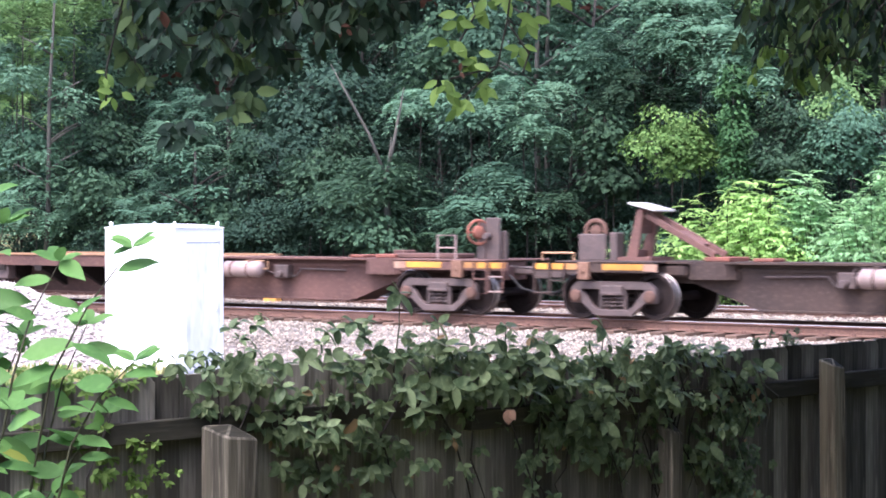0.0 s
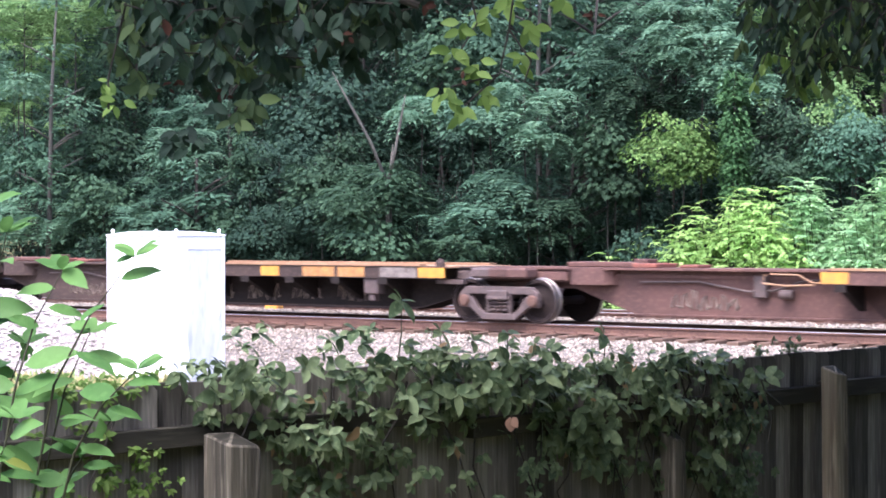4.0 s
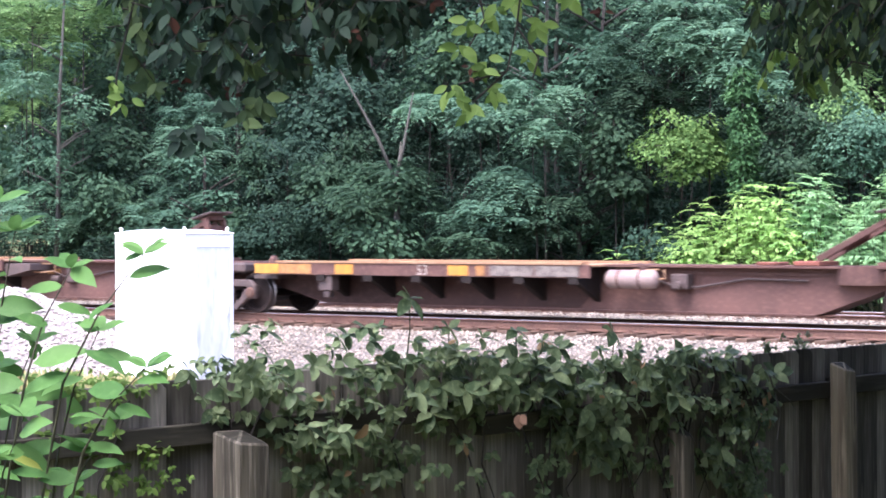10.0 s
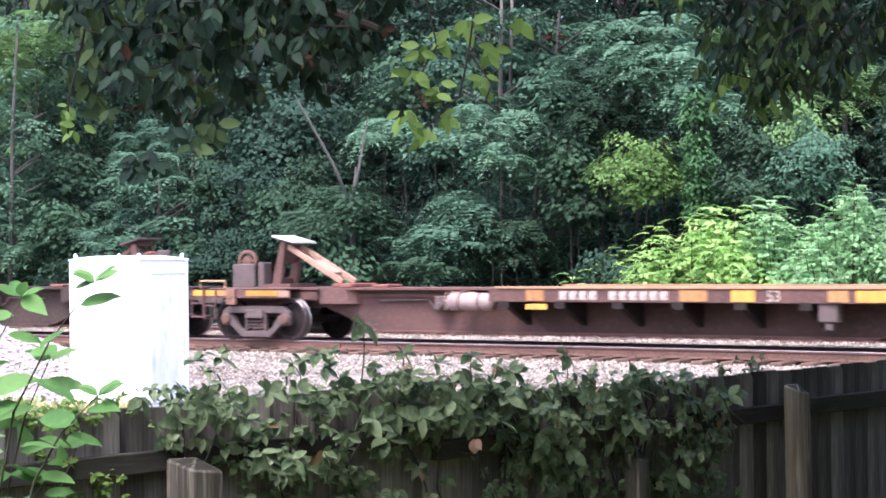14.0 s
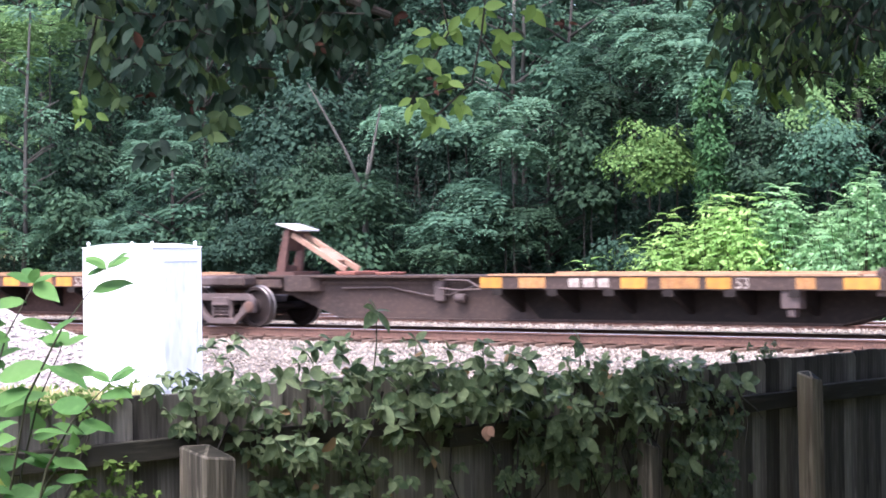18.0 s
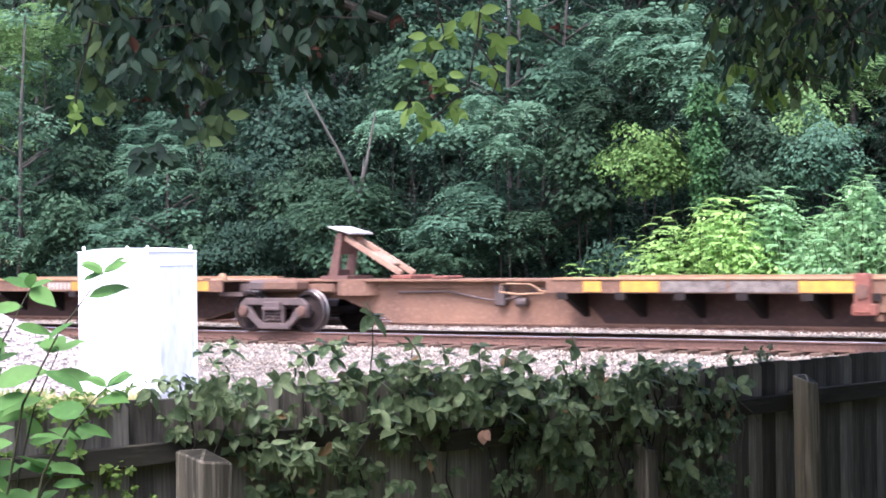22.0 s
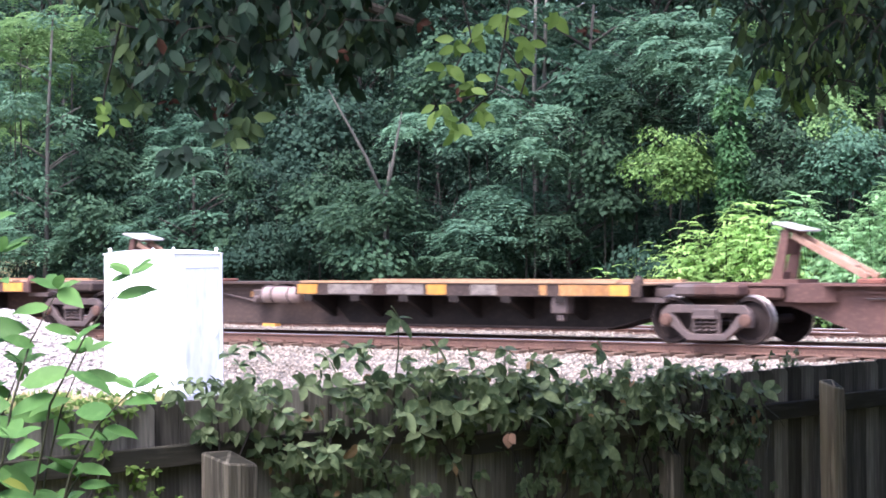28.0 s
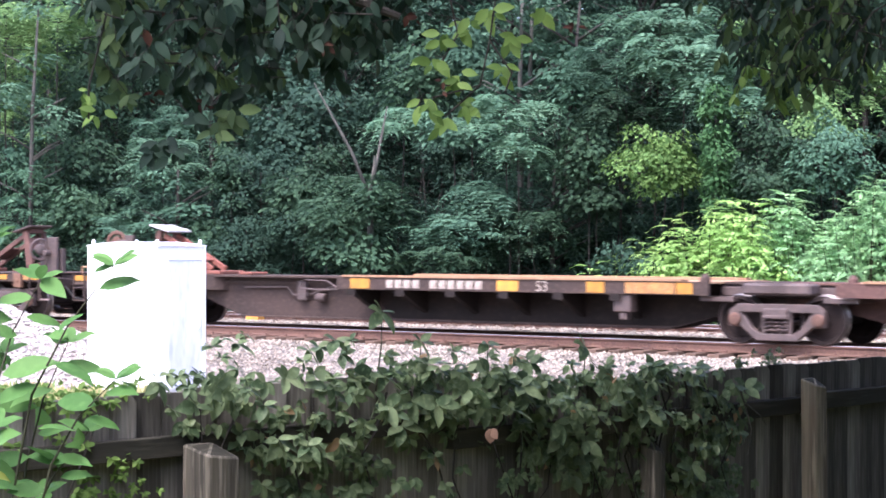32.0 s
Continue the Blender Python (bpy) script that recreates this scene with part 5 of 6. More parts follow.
KINDS = [
    tree_parts(11, 13.0, 2.7, 0.08, 95, 0.175, 105, M["forest"], M["bark"]),
    tree_parts(12, 14.5, 2.9, 0.20, 90, 0.185, 100, M["forest_blue"], M["pale_bark"], 4, 0.03),
    tree_parts(13, 12.0, 2.5, 0.05, 90, 0.165, 100, M["forest"], M["bark"], 4),
    tree_parts(14, 15.0, 3.0, 0.28, 85, 0.195, 100, M["forest_blue"], M["bark"], 5, -0.03),
    tree_parts(15, 6.5, 2.2, 0.02, 80, 0.16, 110, M["forest"], M["bark"], 4),
    tree_parts(16, 4.0, 1.8, 0.0, 66, 0.16, 90, M["forest"], M["bark"], 5),
    tree_parts(17, 15.0, 3.6, 0.15, 66, 0.52, 60, M["forest"], M["bark"]),
]
TREE_LABELS = ["dense dark green broadleaf tree in the wood", "tall pale barked tree with cool green leaves", "dark green leafy tree at the wood's edge",
               "tall tree with feathered blue green leaves", "low bushy tree filling the wood's edge", "leafy undergrowth at the foot of the wood", "tall dark tree deep in the wood"]


def plant(kind, x, y, turn, size, name="tree", label="", category="tree", leaves=None):
    p = on_track(x, y)
    t = tagged(put(name, None, None, pose(p.x, p.y, height_on(GROUND, y) - 0.1, 0, 0, turn) @ Matrix.Diagonal((size, size, size, 1))), label or TREE_LABELS[kind], category, "trees of the wood")
    for nm, me in KINDS[kind]:
        ob = put(nm, me, t)
        if leaves and nm == "crown":
            ob.material_slots[0].link = "OBJECT"
            ob.material_slots[0].material = leaves
    return t


rng = random.Random(21)
for row, (y0, step, kinds) in enumerate(((16.8, 2.6, (4, 2, 4, 0)), (19.5, 3.4, (0, 1, 2, 3)), (23.0, 4.2, (6, 3, 6, 1)), (28.0, 5.0, (6, 6, 6, 6)))):
    x = -30 - row * 4 + rng.uniform(0, 2)
    i = 0
    while x < 18 + row * 5:
        pale = (x < -25 or x > 2) and rng.random() < 0.45
        # most of these deeper trees take the leaf colour darkened for shade
        plant(kinds[(i + row) % 4], x, y0 + rng.uniform(-1.2, 1.2), rng.uniform(0, 360), rng.uniform(0.85, 1.15), leaves=M["forest_blue"] if pale else M["forest_shaded"],
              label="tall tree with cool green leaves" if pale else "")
        x += step * rng.uniform(0.8, 1.25)
        i += 1


def leaf_spray(lv, rng, tip, out, style):
    """The leaves at one branch end: they fan out from it and hang over."""
    o = Vector((out.x, out.y, 0))
    o = o.normalized() if o.length > 0.05 else Vector((0, -1, 0))
    side = Vector((-o.y, o.x, 0))
    if style == "feather":
        for k in range(7):
            a = radians(-105 + 35 * k + rng.uniform(-14, 14))
            d = o * math.cos(a) + side * math.sin(a)
            frond(lv, rng, tip, (d.x, d.y, rng.uniform(0.0, 0.6)), rng.uniform(0.45, 0.85), 7, rng.uniform(0.4, 1.0), 1.1, 0.3)
        return
    count, size, reach = (34, 0.17, 0.52) if style == "broad" else (54, 0.105, 0.36)
    for _ in range(count):
        a, r = rng.uniform(0, math.tau), reach * math.sqrt(rng.random())
        d = o * math.cos(a) + side * math.sin(a)
        p = tip + d * r + Vector((0, 0, -0.7 * r * r / reach + rng.uniform(-0.12, 0.1)))
        lv.add(p, d + o * 0.4 - Vector((0, 0, rng.uniform(0.2, 1.1))), o * rng.uniform(0.1, 0.9) + side * rng.uniform(-0.4, 0.4) + Vector((0, 0, 0.9)), size * rng.uniform(0.65, 1.25))


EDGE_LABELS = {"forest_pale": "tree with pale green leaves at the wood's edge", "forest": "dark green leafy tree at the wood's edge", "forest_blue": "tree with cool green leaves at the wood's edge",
               "forest_shaded": "deep green tree darkened for the wood's shade", "forest_light": "tree with light green leaves at the wood's edge", "forest_gold": "small tree with yellow green leaves", "forest_vine": "climbing vine with bright green leaves on a trunk"}


def edge_tree(x, y, z, rx, rz, n, style, leaves, seed):
    """A tree of the wood's edge: a thin trunk, and branch ends spread over a crown round the height z that reach rx sideways and rz up and down."""
    rng = random.Random(300 + seed)
    across = 0.602 * x + 0.799 * (y - 39.0) - 0.82
    z0 = height_on(GROUND, across) - 0.1
    t = tagged(put("tree", None, None, pose(x, y, z0)), EDGE_LABELS[leaves], "vine" if leaves == "forest_vine" else "tree", "trees of the wood")
    c = Vector((0, 0.15, z - z0))
    bm = bmesh.new()
    foot = Vector((rng.uniform(-0.3, 0.3), 0.4, 0))
    r0 = 0.012 + 0.0025 * c.z
    line = [foot, foot.lerp(c, 0.4) + Vector((rng.uniform(-0.15, 0.15), 0.1, 0)), foot.lerp(c, 0.75), c + Vector((0, 0, rz * 0.5))]
    tube(bm, line, [r0, r0 * 0.85, r0 * 0.7, 0.012], 7)
    lv = Leaves(SLIM if style == "feather" else BROAD)
    for k in range(n):
        d = unit(rng, 0.15)
        f = rng.uniform(0.4, 1.12) * (1 + 0.55 * noise.noise((d.x * 1.7 + seed, d.y * 1.7, d.z * 1.7)))
        tip = c + Vector((d.x * rx, d.y * max(0.6, rx * 0.7), d.z * rz)) * f
        if k % 3 == 0:
            root = c + Vector((0, 0, (tip.z - c.z) * 0.4 - 0.25 * rz))
            tube(bm, [root, root.lerp(tip, 0.55) + Vector((0, 0, 0.1)), tip], [r0 * 0.35, r0 * 0.22, 0.008], 4)
        leaf_spray(lv, rng, tip, d, style)
    part("trunk", bm, M["bark"], t, smooth=True)
    put("crown", lv.mesh("crown", M[leaves]), t)


edge_tree(-14.04, 68.12, 8.99, 2.30, 1.53, 46, "feather", "forest_light", 0)
edge_tree(-14.40, 67.15, 6.62, 1.32, 1.32, 26, "feather", "forest_light", 1)
edge_tree(-13.09, 68.66, 7.70, 1.35, 1.16, 30, "broad", "forest_light", 2)
edge_tree(-10.94, 64.54, 6.43, 1.45, 1.27, 34, "broad", "forest", 3)
edge_tree(-10.55, 65.50, 8.52, 1.66, 1.47, 34, "broad", "forest", 4)
edge_tree(-10.85, 61.97, 4.24, 1.92, 1.04, 48, "broad", "forest", 5)
edge_tree(-13.12, 63.68, 4.04, 1.43, 1.07, 30, "broad", "forest_blue", 6)
edge_tree(-12.37, 60.86, 2.22, 1.62, 0.94, 40, "feather", "forest_pale", 7)
edge_tree(-10.11, 59.66, 2.63, 1.34, 1.01, 40, "broad", "forest", 8)
edge_tree(-7.40, 56.87, 4.02, 0.99, 0.80, 30, "feather", "forest_pale", 9)
edge_tree(-7.22, 57.98, 5.21, 0.98, 0.65, 22, "feather", "forest_blue", 10)
edge_tree(-7.81, 56.92, 2.19, 1.28, 0.80, 30, "feather", "forest_blue", 11)
edge_tree(-6.15, 55.67, 2.02, 1.10, 0.70, 30, "broad", "forest", 12)
edge_tree(-4.55, 55.22, 3.26, 1.32, 1.24, 60, "small", "forest_shaded", 13)
edge_tree(-4.87, 54.46, 1.78, 1.22, 0.69, 44, "small", "forest_shaded", 14)
edge_tree(-4.05, 56.84, 4.74, 1.12, 0.96, 34, "broad", "forest_shaded", 15)
edge_tree(-3.19, 53.19, 2.15, 0.90, 0.90, 40, "small", "forest_shaded", 16)
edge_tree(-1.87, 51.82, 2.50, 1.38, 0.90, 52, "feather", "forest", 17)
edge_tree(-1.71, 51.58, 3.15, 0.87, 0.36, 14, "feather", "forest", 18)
edge_tree(-2.95, 57.27, 5.73, 1.29, 0.97, 34, "broad", "forest_shaded", 19)
edge_tree(-4.59, 59.75, 6.75, 1.34, 1.01, 30, "broad", "forest_shaded", 20)
edge_tree(-0.55, 51.20, 4.79, 0.49, 0.52, 14, "feather", "forest_pale", 21)
edge_tree(-0.21, 55.20, 6.51, 1.09, 1.09, 34, "broad", "forest", 22)
edge_tree(1.18, 54.78, 6.94, 1.08, 0.92, 30, "broad", "forest_blue", 23)
edge_tree(0.41, 54.11, 4.44, 0.76, 0.68, 30, "small", "forest_shaded", 24)
edge_tree(1.55, 49.37, 2.88, 1.04, 0.47, 30, "feather", "forest_blue", 25)
edge_tree(1.20, 49.38, 1.98, 1.32, 0.56, 36, "feather", "forest_blue", 26)
edge_tree(2.56, 48.86, 2.11, 0.82, 0.63, 28, "feather", "forest", 27)
edge_tree(1.94, 48.82, 4.78, 0.71, 0.62, 26, "feather", "forest_pale", 28)
edge_tree(2.20, 48.50, 3.95, 0.44, 0.41, 12, "feather", "forest_pale", 29)
edge_tree(0.66, 50.54, 4.75, 0.50, 0.50, 14, "broad", "forest_blue", 30)
edge_tree(3.89, 48.35, 4.08, 0.75, 0.57, 26, "broad", "forest", 31)
edge_tree(3.82, 50.92, 5.99, 1.00, 0.86, 32, "broad", "forest_blue", 32)
edge_tree(3.49, 52.42, 7.30, 1.03, 0.74, 30, "broad", "forest", 33)
edge_tree(4.60, 48.58, 6.20, 1.16, 0.49, 30, "feather", "forest_blue", 34)
edge_tree(6.12, 47.18, 6.14, 1.33, 0.45, 42, "feather", "forest_pale", 35)
edge_tree(5.65, 48.28, 6.99, 1.36, 0.49, 34, "feather", "forest_pale", 36)
edge_tree(6.81, 46.91, 5.39, 0.79, 0.53, 24, "feather", "forest_pale", 37)
edge_tree(4.85, 48.39, 4.89, 1.02, 0.54, 28, "feather", "forest", 38)
edge_tree(4.17, 48.40, 2.99, 0.68, 0.41, 18, "broad", "forest", 39)
edge_tree(5.61, 46.81, 3.74, 1.13, 0.68, 64, "small", "forest_gold", 40)
edge_tree(6.67, 46.14, 4.81, 0.1, 0.65, 18, "small", "forest_vine", 41)
edge_tree(6.69, 45.88, 3.50, 0.1, 0.77, 26, "small", "forest_vine", 42)
edge_tree(8.09, 45.94, 4.02, 1.16, 0.77, 50, "small", "forest", 43)
edge_tree(9.21, 45.10, 3.72, 1.14, 0.76, 50, "small", "forest_blue", 44)
edge_tree(7.90, 45.59, 3.10, 1.02, 0.51, 36, "small", "forest", 45)
edge_tree(8.50, 49.89, 6.47, 1.40, 1.26, 46, "feather", "forest_light", 46)
edge_tree(10.08, 48.70, 5.94, 1.23, 1.37, 46, "feather", "forest_light", 47)
edge_tree(9.07, 46.33, 4.56, 0.91, 0.52, 26, "small", "forest_light", 48)
edge_tree(-13.18, 63.10, 8.36, 1.95, 0.98, 44, "feather", "forest_light", 70)
edge_tree(-11.46, 62.43, 8.82, 1.32, 0.61, 26, "feather", "forest_light", 71)
edge_tree(-13.39, 63.25, 6.69, 1.07, 0.71, 22, "feather", "forest_pale", 72)
edge_tree(-2.61, 53.50, 3.66, 0.68, 0.90, 30, "small", "forest", 73)
edge_tree(-5.34, 55.31, 3.73, 0.62, 0.93, 30, "small", "forest", 74)
edge_tree(-3.45, 53.76, 3.21, 0.60, 0.76, 24, "broad", "forest", 75)
edge_tree(-1.75, 49.7, 1.62, 1.1, 0.45, 22, "broad", "forest", 61)
edge_tree(0.6, 49.0, 1.5, 1.0, 0.4, 18, "feather", "forest", 62)
edge_tree(4.6, 47.0, 1.5, 1.2, 0.45, 20, "small", "forest_shaded", 63)



def slender_tree(x, y, h, lean, label, bark="pale_bark", sprays=16, material="forest_blue", fork=()):
    """A thin pale trunk that stands out at the wood's edge, with loose leaf sprays high up."""
    rng = random.Random(int(x * 100) + 7)
    z0 = -0.6
    t = tagged(put("tree", None, None, pose(x, y, z0)), label, "tree", "trees of the wood")
    bm = bmesh.new()
    if fork:
        z = fork[0][2] - z0
        tube(bm, [(0, 0, 0), (0.05, 0, z * 0.5), (0, 0, z + 0.04)], [0.1, 0.085, 0.07], 8)
        for tx, ty, tz in fork[1:]:
            tip = Vector((tx, ty, tz - z0))
            mid = Vector((0, 0, z)).lerp(tip, 0.5) + Vector((0.03, 0, 0.06))
            tube(bm, [(0, 0, z - 0.05), mid, tip, tip + (tip - mid) * 0.9], [0.05, 0.042, 0.032, 0.012], 7)
    else:
        tube(bm, [(0, 0, 0), (lean * 0.2 + 0.05, 0, h * 0.3), (lean * 0.6 - 0.04, 0, h * 0.65), (lean, 0, h)], [0.085, 0.075, 0.06, 0.03], 8)
        for k in range(7):
            f, sgn = rng.uniform(0.3, 0.9), rng.choice((-1, 1))
            tube(bm, [(lean * f, 0, h * f), (lean * f + sgn * 0.5, -0.1, h * f + 0.35), (lean * f + sgn * 1.0, -0.2, h * f + 0.6)], [0.04, 0.028, 0.012], 5)
    part("trunk", bm, M[bark], t, smooth=True)
    lv, fl = Leaves(BROAD), Leaves(KITE)
    for k in range(sprays):
        f = rng.uniform(0.2, 1.0)
        c = Vector((lean * f + rng.uniform(-1.0, 1.0), rng.uniform(-0.7, 0.5), h * f + rng.uniform(-0.3, 0.3)))
        if fork:
            c = Vector((rng.uniform(-1.3, 1.3), rng.uniform(-0.9, -0.3), rng.uniform(1.2, 3.7) - 0.1)) if k > 5 else Vector((rng.uniform(-0.3, 0.3), -0.6, 3.1 + 0.1 * k)) if k < sprays - 3 else Vector((rng.uniform(-1.6, 1.2), 0.2, rng.uniform(5.4, 6.6)))
        clump(lv, rng, c, 0.6, 80, 0.15)
        for _ in range(5):
            d = unit(rng, 0.4)
            frond(fl, rng, c + d * 0.3, (d.x, d.y, 0.2), rng.uniform(0.45, 0.75))
    put("crown", lv.mesh("crown", M[material]), t)
    put("crown", fl.mesh("crown", M[material]), t)


slender_tree(-1.42, 50.5, 8.0, 0.0, "forked tree with bare pale limbs at the wood's edge", sprays=10, material="forest", fork=((0, 0, 2.98), (-0.95, 0.1, 4.95), (0.32, 0.1, 4.55), (0.1, 0.25, 3.7)))
slender_tree(2.35, 51.0, 9.5, 0.1, "tall tree with a straight pale trunk", sprays=10)
slender_tree(2.62, 52.0, 9.5, 0.15, "tall tree with a straight pale trunk", sprays=8)
slender_tree(3.35, 51.0, 8.5, 0.55, "slender leaning dark tree", "bark", sprays=8)
slender_tree(-12.1, 61.0, 9.5, 0.35, "tall grey trunked tree among leaves", sprays=12, material="forest_pale")
slender_tree(-6.8, 56.0, 4.4, -0.1, "slender young grey tree", "bark", sprays=10)
slender_tree(3.1, 50.0, 4.2, 0.1, "slender young tree with dark bark", "bark", sprays=7, material="forest")


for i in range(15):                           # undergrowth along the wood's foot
    plant(5, -20 + i * 1.45 + rng.uniform(-0.5, 0.5), 9.2 + rng.uniform(-0.5, 0.7), rng.uniform(0, 360), rng.uniform(0.42, 0.68), "bush", "dark leafy undergrowth at the foot of the wood", "bush", M["forest_shaded"])

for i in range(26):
    plant(5, -27 + i * 1.5 + rng.uniform(-0.5, 0.5), 11.8 + rng.uniform(-0.6, 0.6), rng.uniform(0, 360), rng.uniform(0.6, 0.95), "bush", "dark leafy undergrowth among the trunks", "bush", M["forest_shaded"])

# the far woods that close the view behind the trees
lv = Leaves(KITE)
for _ in range(34000):
    x, y = rng.uniform(-75, 65), rng.uniform(34, 42)
    z = height_on(GROUND, y) + rng.uniform(0, 21)
    d = unit(rng)
    lv.add(on_track(x, y, z), d, (d.y, -d.x, 1), rng.uniform(0.9, 1.7))
tagged(new("far_woods", lv.mesh("far_woods", M["forest"])), "dark green woods on the rising ground behind", "woods", kind="stuff")


# ---- the bright sumac thicket behind the train ----
def sumac(x, y, h, n, seed):
    rng = random.Random(seed)
    p = on_track(x, y)
    t = tagged(put("sumac_bush", None, None, pose(p.x, p.y, height_on(GROUND, y) - 0.05)), "bright green sumac bush with feathered leaves behind the tracks", "bush", "sumac thicket")
    lv, fill = Leaves(SLIM), Leaves(BROAD)
    for k in range(n):
        a, r = rng.uniform(0, math.tau), math.sqrt(rng.uniform(0.02, 1.0))
        top = Vector((r * 1.25 * math.cos(a), r * 1.25 * math.sin(a), h * (1 - 0.4 * r * r) * rng.uniform(0.62, 1.04)))
        part("stem", shape((tube, [(top.x * 0.2, top.y * 0.2, 0), (top.x * 0.7, top.y * 0.7, top.z * 0.5), top], [0.02, 0.014, 0.008], 5)), M["stem"], t)
        for j in range(16):
            b = j * 2.4 + rng.uniform(-0.3, 0.3)
            frond(lv, rng, top - Vector((0, 0, 0.05 * j)), (math.cos(b), math.sin(b), 0.85 - 0.06 * j), rng.uniform(0.36, 0.66), 9, rng.uniform(0.3, 0.75), 0.7, 0.26)
        for j in range(1, 4):
            clump(fill, rng, top - Vector((rng.uniform(-0.35, 0.35), rng.uniform(-0.35, 0.35), 0.12 + 0.33 * j)), 0.45, 42, 0.11)
    leaves = M["sumac_cool" if x > 2.9 or y > 10 else "sumac"]
    put("crown", lv.mesh("crown", leaves), t)
    put("crown", fill.mesh("crown", leaves), t)


for i, (x, y, h, n) in enumerate(((-1.2, 8.6, 2.7, 11), (-0.1, 8.4, 3.3, 14), (1.0, 8.6, 3.8, 16), (2.2, 8.3, 3.95, 17), (3.5, 8.6, 3.95, 17), (4.9, 8.4, 3.95, 17), (6.3, 8.6, 3.7, 16), (7.8, 8.8, 3.4, 14),
                                  (2.4, 10.2, 4.2, 10), (4.2, 10.4, 4.1, 12), (6.2, 10.4, 3.9, 12))):
    sumac(x, y, h, n, 40 + i)


# ---- dry grass at the foot of the equipment case ----
def dry_grass():
    rng = random.Random(64)
    lv = Leaves(SLIM)
    for _ in range(90):
        c = Vector((rng.uniform(-7.2, -4.2), rng.uniform(29.6, 31.6), -0.78))
        for _ in range(9):
            lv.add(c + Vector((rng.uniform(-0.1, 0.1), rng.uniform(-0.1, 0.1), 0)), (rng.uniform(-0.5, 0.5), rng.uniform(-0.5, 0.5), 1.0), (rng.uniform(-1, 1), -1, 0.1), rng.uniform(0.14, 0.36))
    tagged(new("dry_grass", lv.mesh("dry_grass", M["straw"])), "tufts of pale dry grass beside the gravel", "grass", kind="stuff")


dry_grass()


# ---- creeper on the fence ----
def creeper():
    rng = random.Random(77)
    t = tagged(put("creeper", None, None, pose(FENCE_ORIGIN.x, FENCE_ORIGIN.y, 0, 0, 0, FENCE_ANGLE)), "green five-leaved creeper hanging over the fence", "climbing plant")
    lv = Leaves(leaf_shape(0.52, 4))

    def fan(p, size, face, lift=0.0):
        """Five leaflets spread from one stalk."""
        turn = rng.uniform(-35, 35)
        for a in (-104, -52, 0, 52, 104):
            if abs(a) > 60 and rng.random() < 0.2:
                continue
            b = radians(a + turn + rng.uniform(-10, 10))
            d = Vector((math.sin(b), -0.25 + rng.uniform(-0.25, 0.15), -math.cos(b) * 0.85 + lift + rng.uniform(-0.1, 0.2)))
            lv.add(p, d, face + Vector((rng.uniform(-0.3, 0.3), rng.uniform(-0.2, 0.2), rng.uniform(-0.3, 0.3))), size * (1.0 if abs(a) < 60 else 0.74) * rng.uniform(0.8, 1.2))

    def reach(s):
        """How far down the close curtain of leaves hangs at s along the fence."""
        return float(np.interp(s, (-1.3, -1.0, -0.8, -0.6, -0.35, -0.2, 0.0, 0.3, 0.6, 0.8, 1.1, 1.5, 1.8, 2.1), (0.12, 0.25, 0.42, 0.48, 0.38, 0.26, 0.2, 0.22, 0.3, 0.36, 0.46, 0.52, 0.42, 0.15)))

    def clear_of_post(s, z):
        return not (abs(s + 1.22) < 0.19 and z < 1.0)

    for _ in range(410):                      # the close curtain
        s = rng.uniform(-1.4, 2.0)
        v = rng.random() ** 1.15
        if noise.noise((s * 5.0, v * 2.6, 7)) > 0.08 and v > 0.08:
            continue
        z = fence_top(s) + (0.05 if s < 1.6 else -0.06 * (s - 1.6) / 0.4) - v * reach(s) * 1.15
        if clear_of_post(s, z):
            out = 0.05 + 0.22 * math.sin(math.pi * min(1, v + 0.15)) * rng.random()
            fan(Vector((s, -out, z)), rng.choice((rng.uniform(0.038, 0.065), rng.uniform(0.06, 0.11))), Vector((rng.uniform(-1.1, 1.1), -0.75, rng.uniform(-0.2, 1.4))), rng.uniform(-0.2, 0.6))
    for _ in range(200):                      # a deeper layer close to the boards
        s = rng.uniform(-1.3, 1.95)
        z = fence_top(s) - rng.random() * reach(s) * 1.1
        if clear_of_post(s, z):
            fan(Vector((s, -0.045, z)), rng.uniform(0.04, 0.07), Vector((rng.uniform(-0.6, 0.6), -0.9, 0.5)))
    for _ in range(100):                      # shoots standing above the boards
        s = rng.uniform(-1.25, 1.75)
        rise = float(np.interp(s, (-1.3, -1.1, -0.9, -0.4, -0.1, 0.5, 1.0, 1.75), (0.04, 0.16, 0.21, 0.18, 0.11, 0.13, 0.1, 0.04)))
        fan(Vector((s, rng.uniform(-0.16, 0.12), fence_top(s) + rise * rng.random())), rng.uniform(0.04, 0.085), Vector((rng.uniform(-0.8, 0.8), -0.5, 1)), rng.uniform(0.1, 0.6))
    for s, h in ((-0.27, 0.26), (0.98, 0.17), (-0.05, 0.14), (0.35, 0.16)):   # single high shoots
        tip = Vector((s, -0.02, fence_top(s) + h))
        part("runner", shape((tube, [(s - 0.05, -0.04, fence_top(s) - 0.05), (s - 0.01, -0.03, fence_top(s) + h * 0.5), tip], [0.004, 0.003, 0.002], 5)), M["stem"], t)
        fan(tip, 0.09, Vector((0.3, -0.6, 0.8)), 0.4)
    for _ in range(95):                       # loose trails lower on the boards
        s = rng.choice((rng.uniform(-0.95, -0.4), rng.uniform(-0.3, 0.8), rng.uniform(-0.95, 1.4)))
        z = rng.uniform(0.38, 0.85)
        if clear_of_post(s, z):
            fan(Vector((s, rng.uniform(-0.12, -0.04), z)), rng.uniform(0.035, 0.075), Vector((rng.uniform(-0.5, 0.5), -0.9, 0.6)))
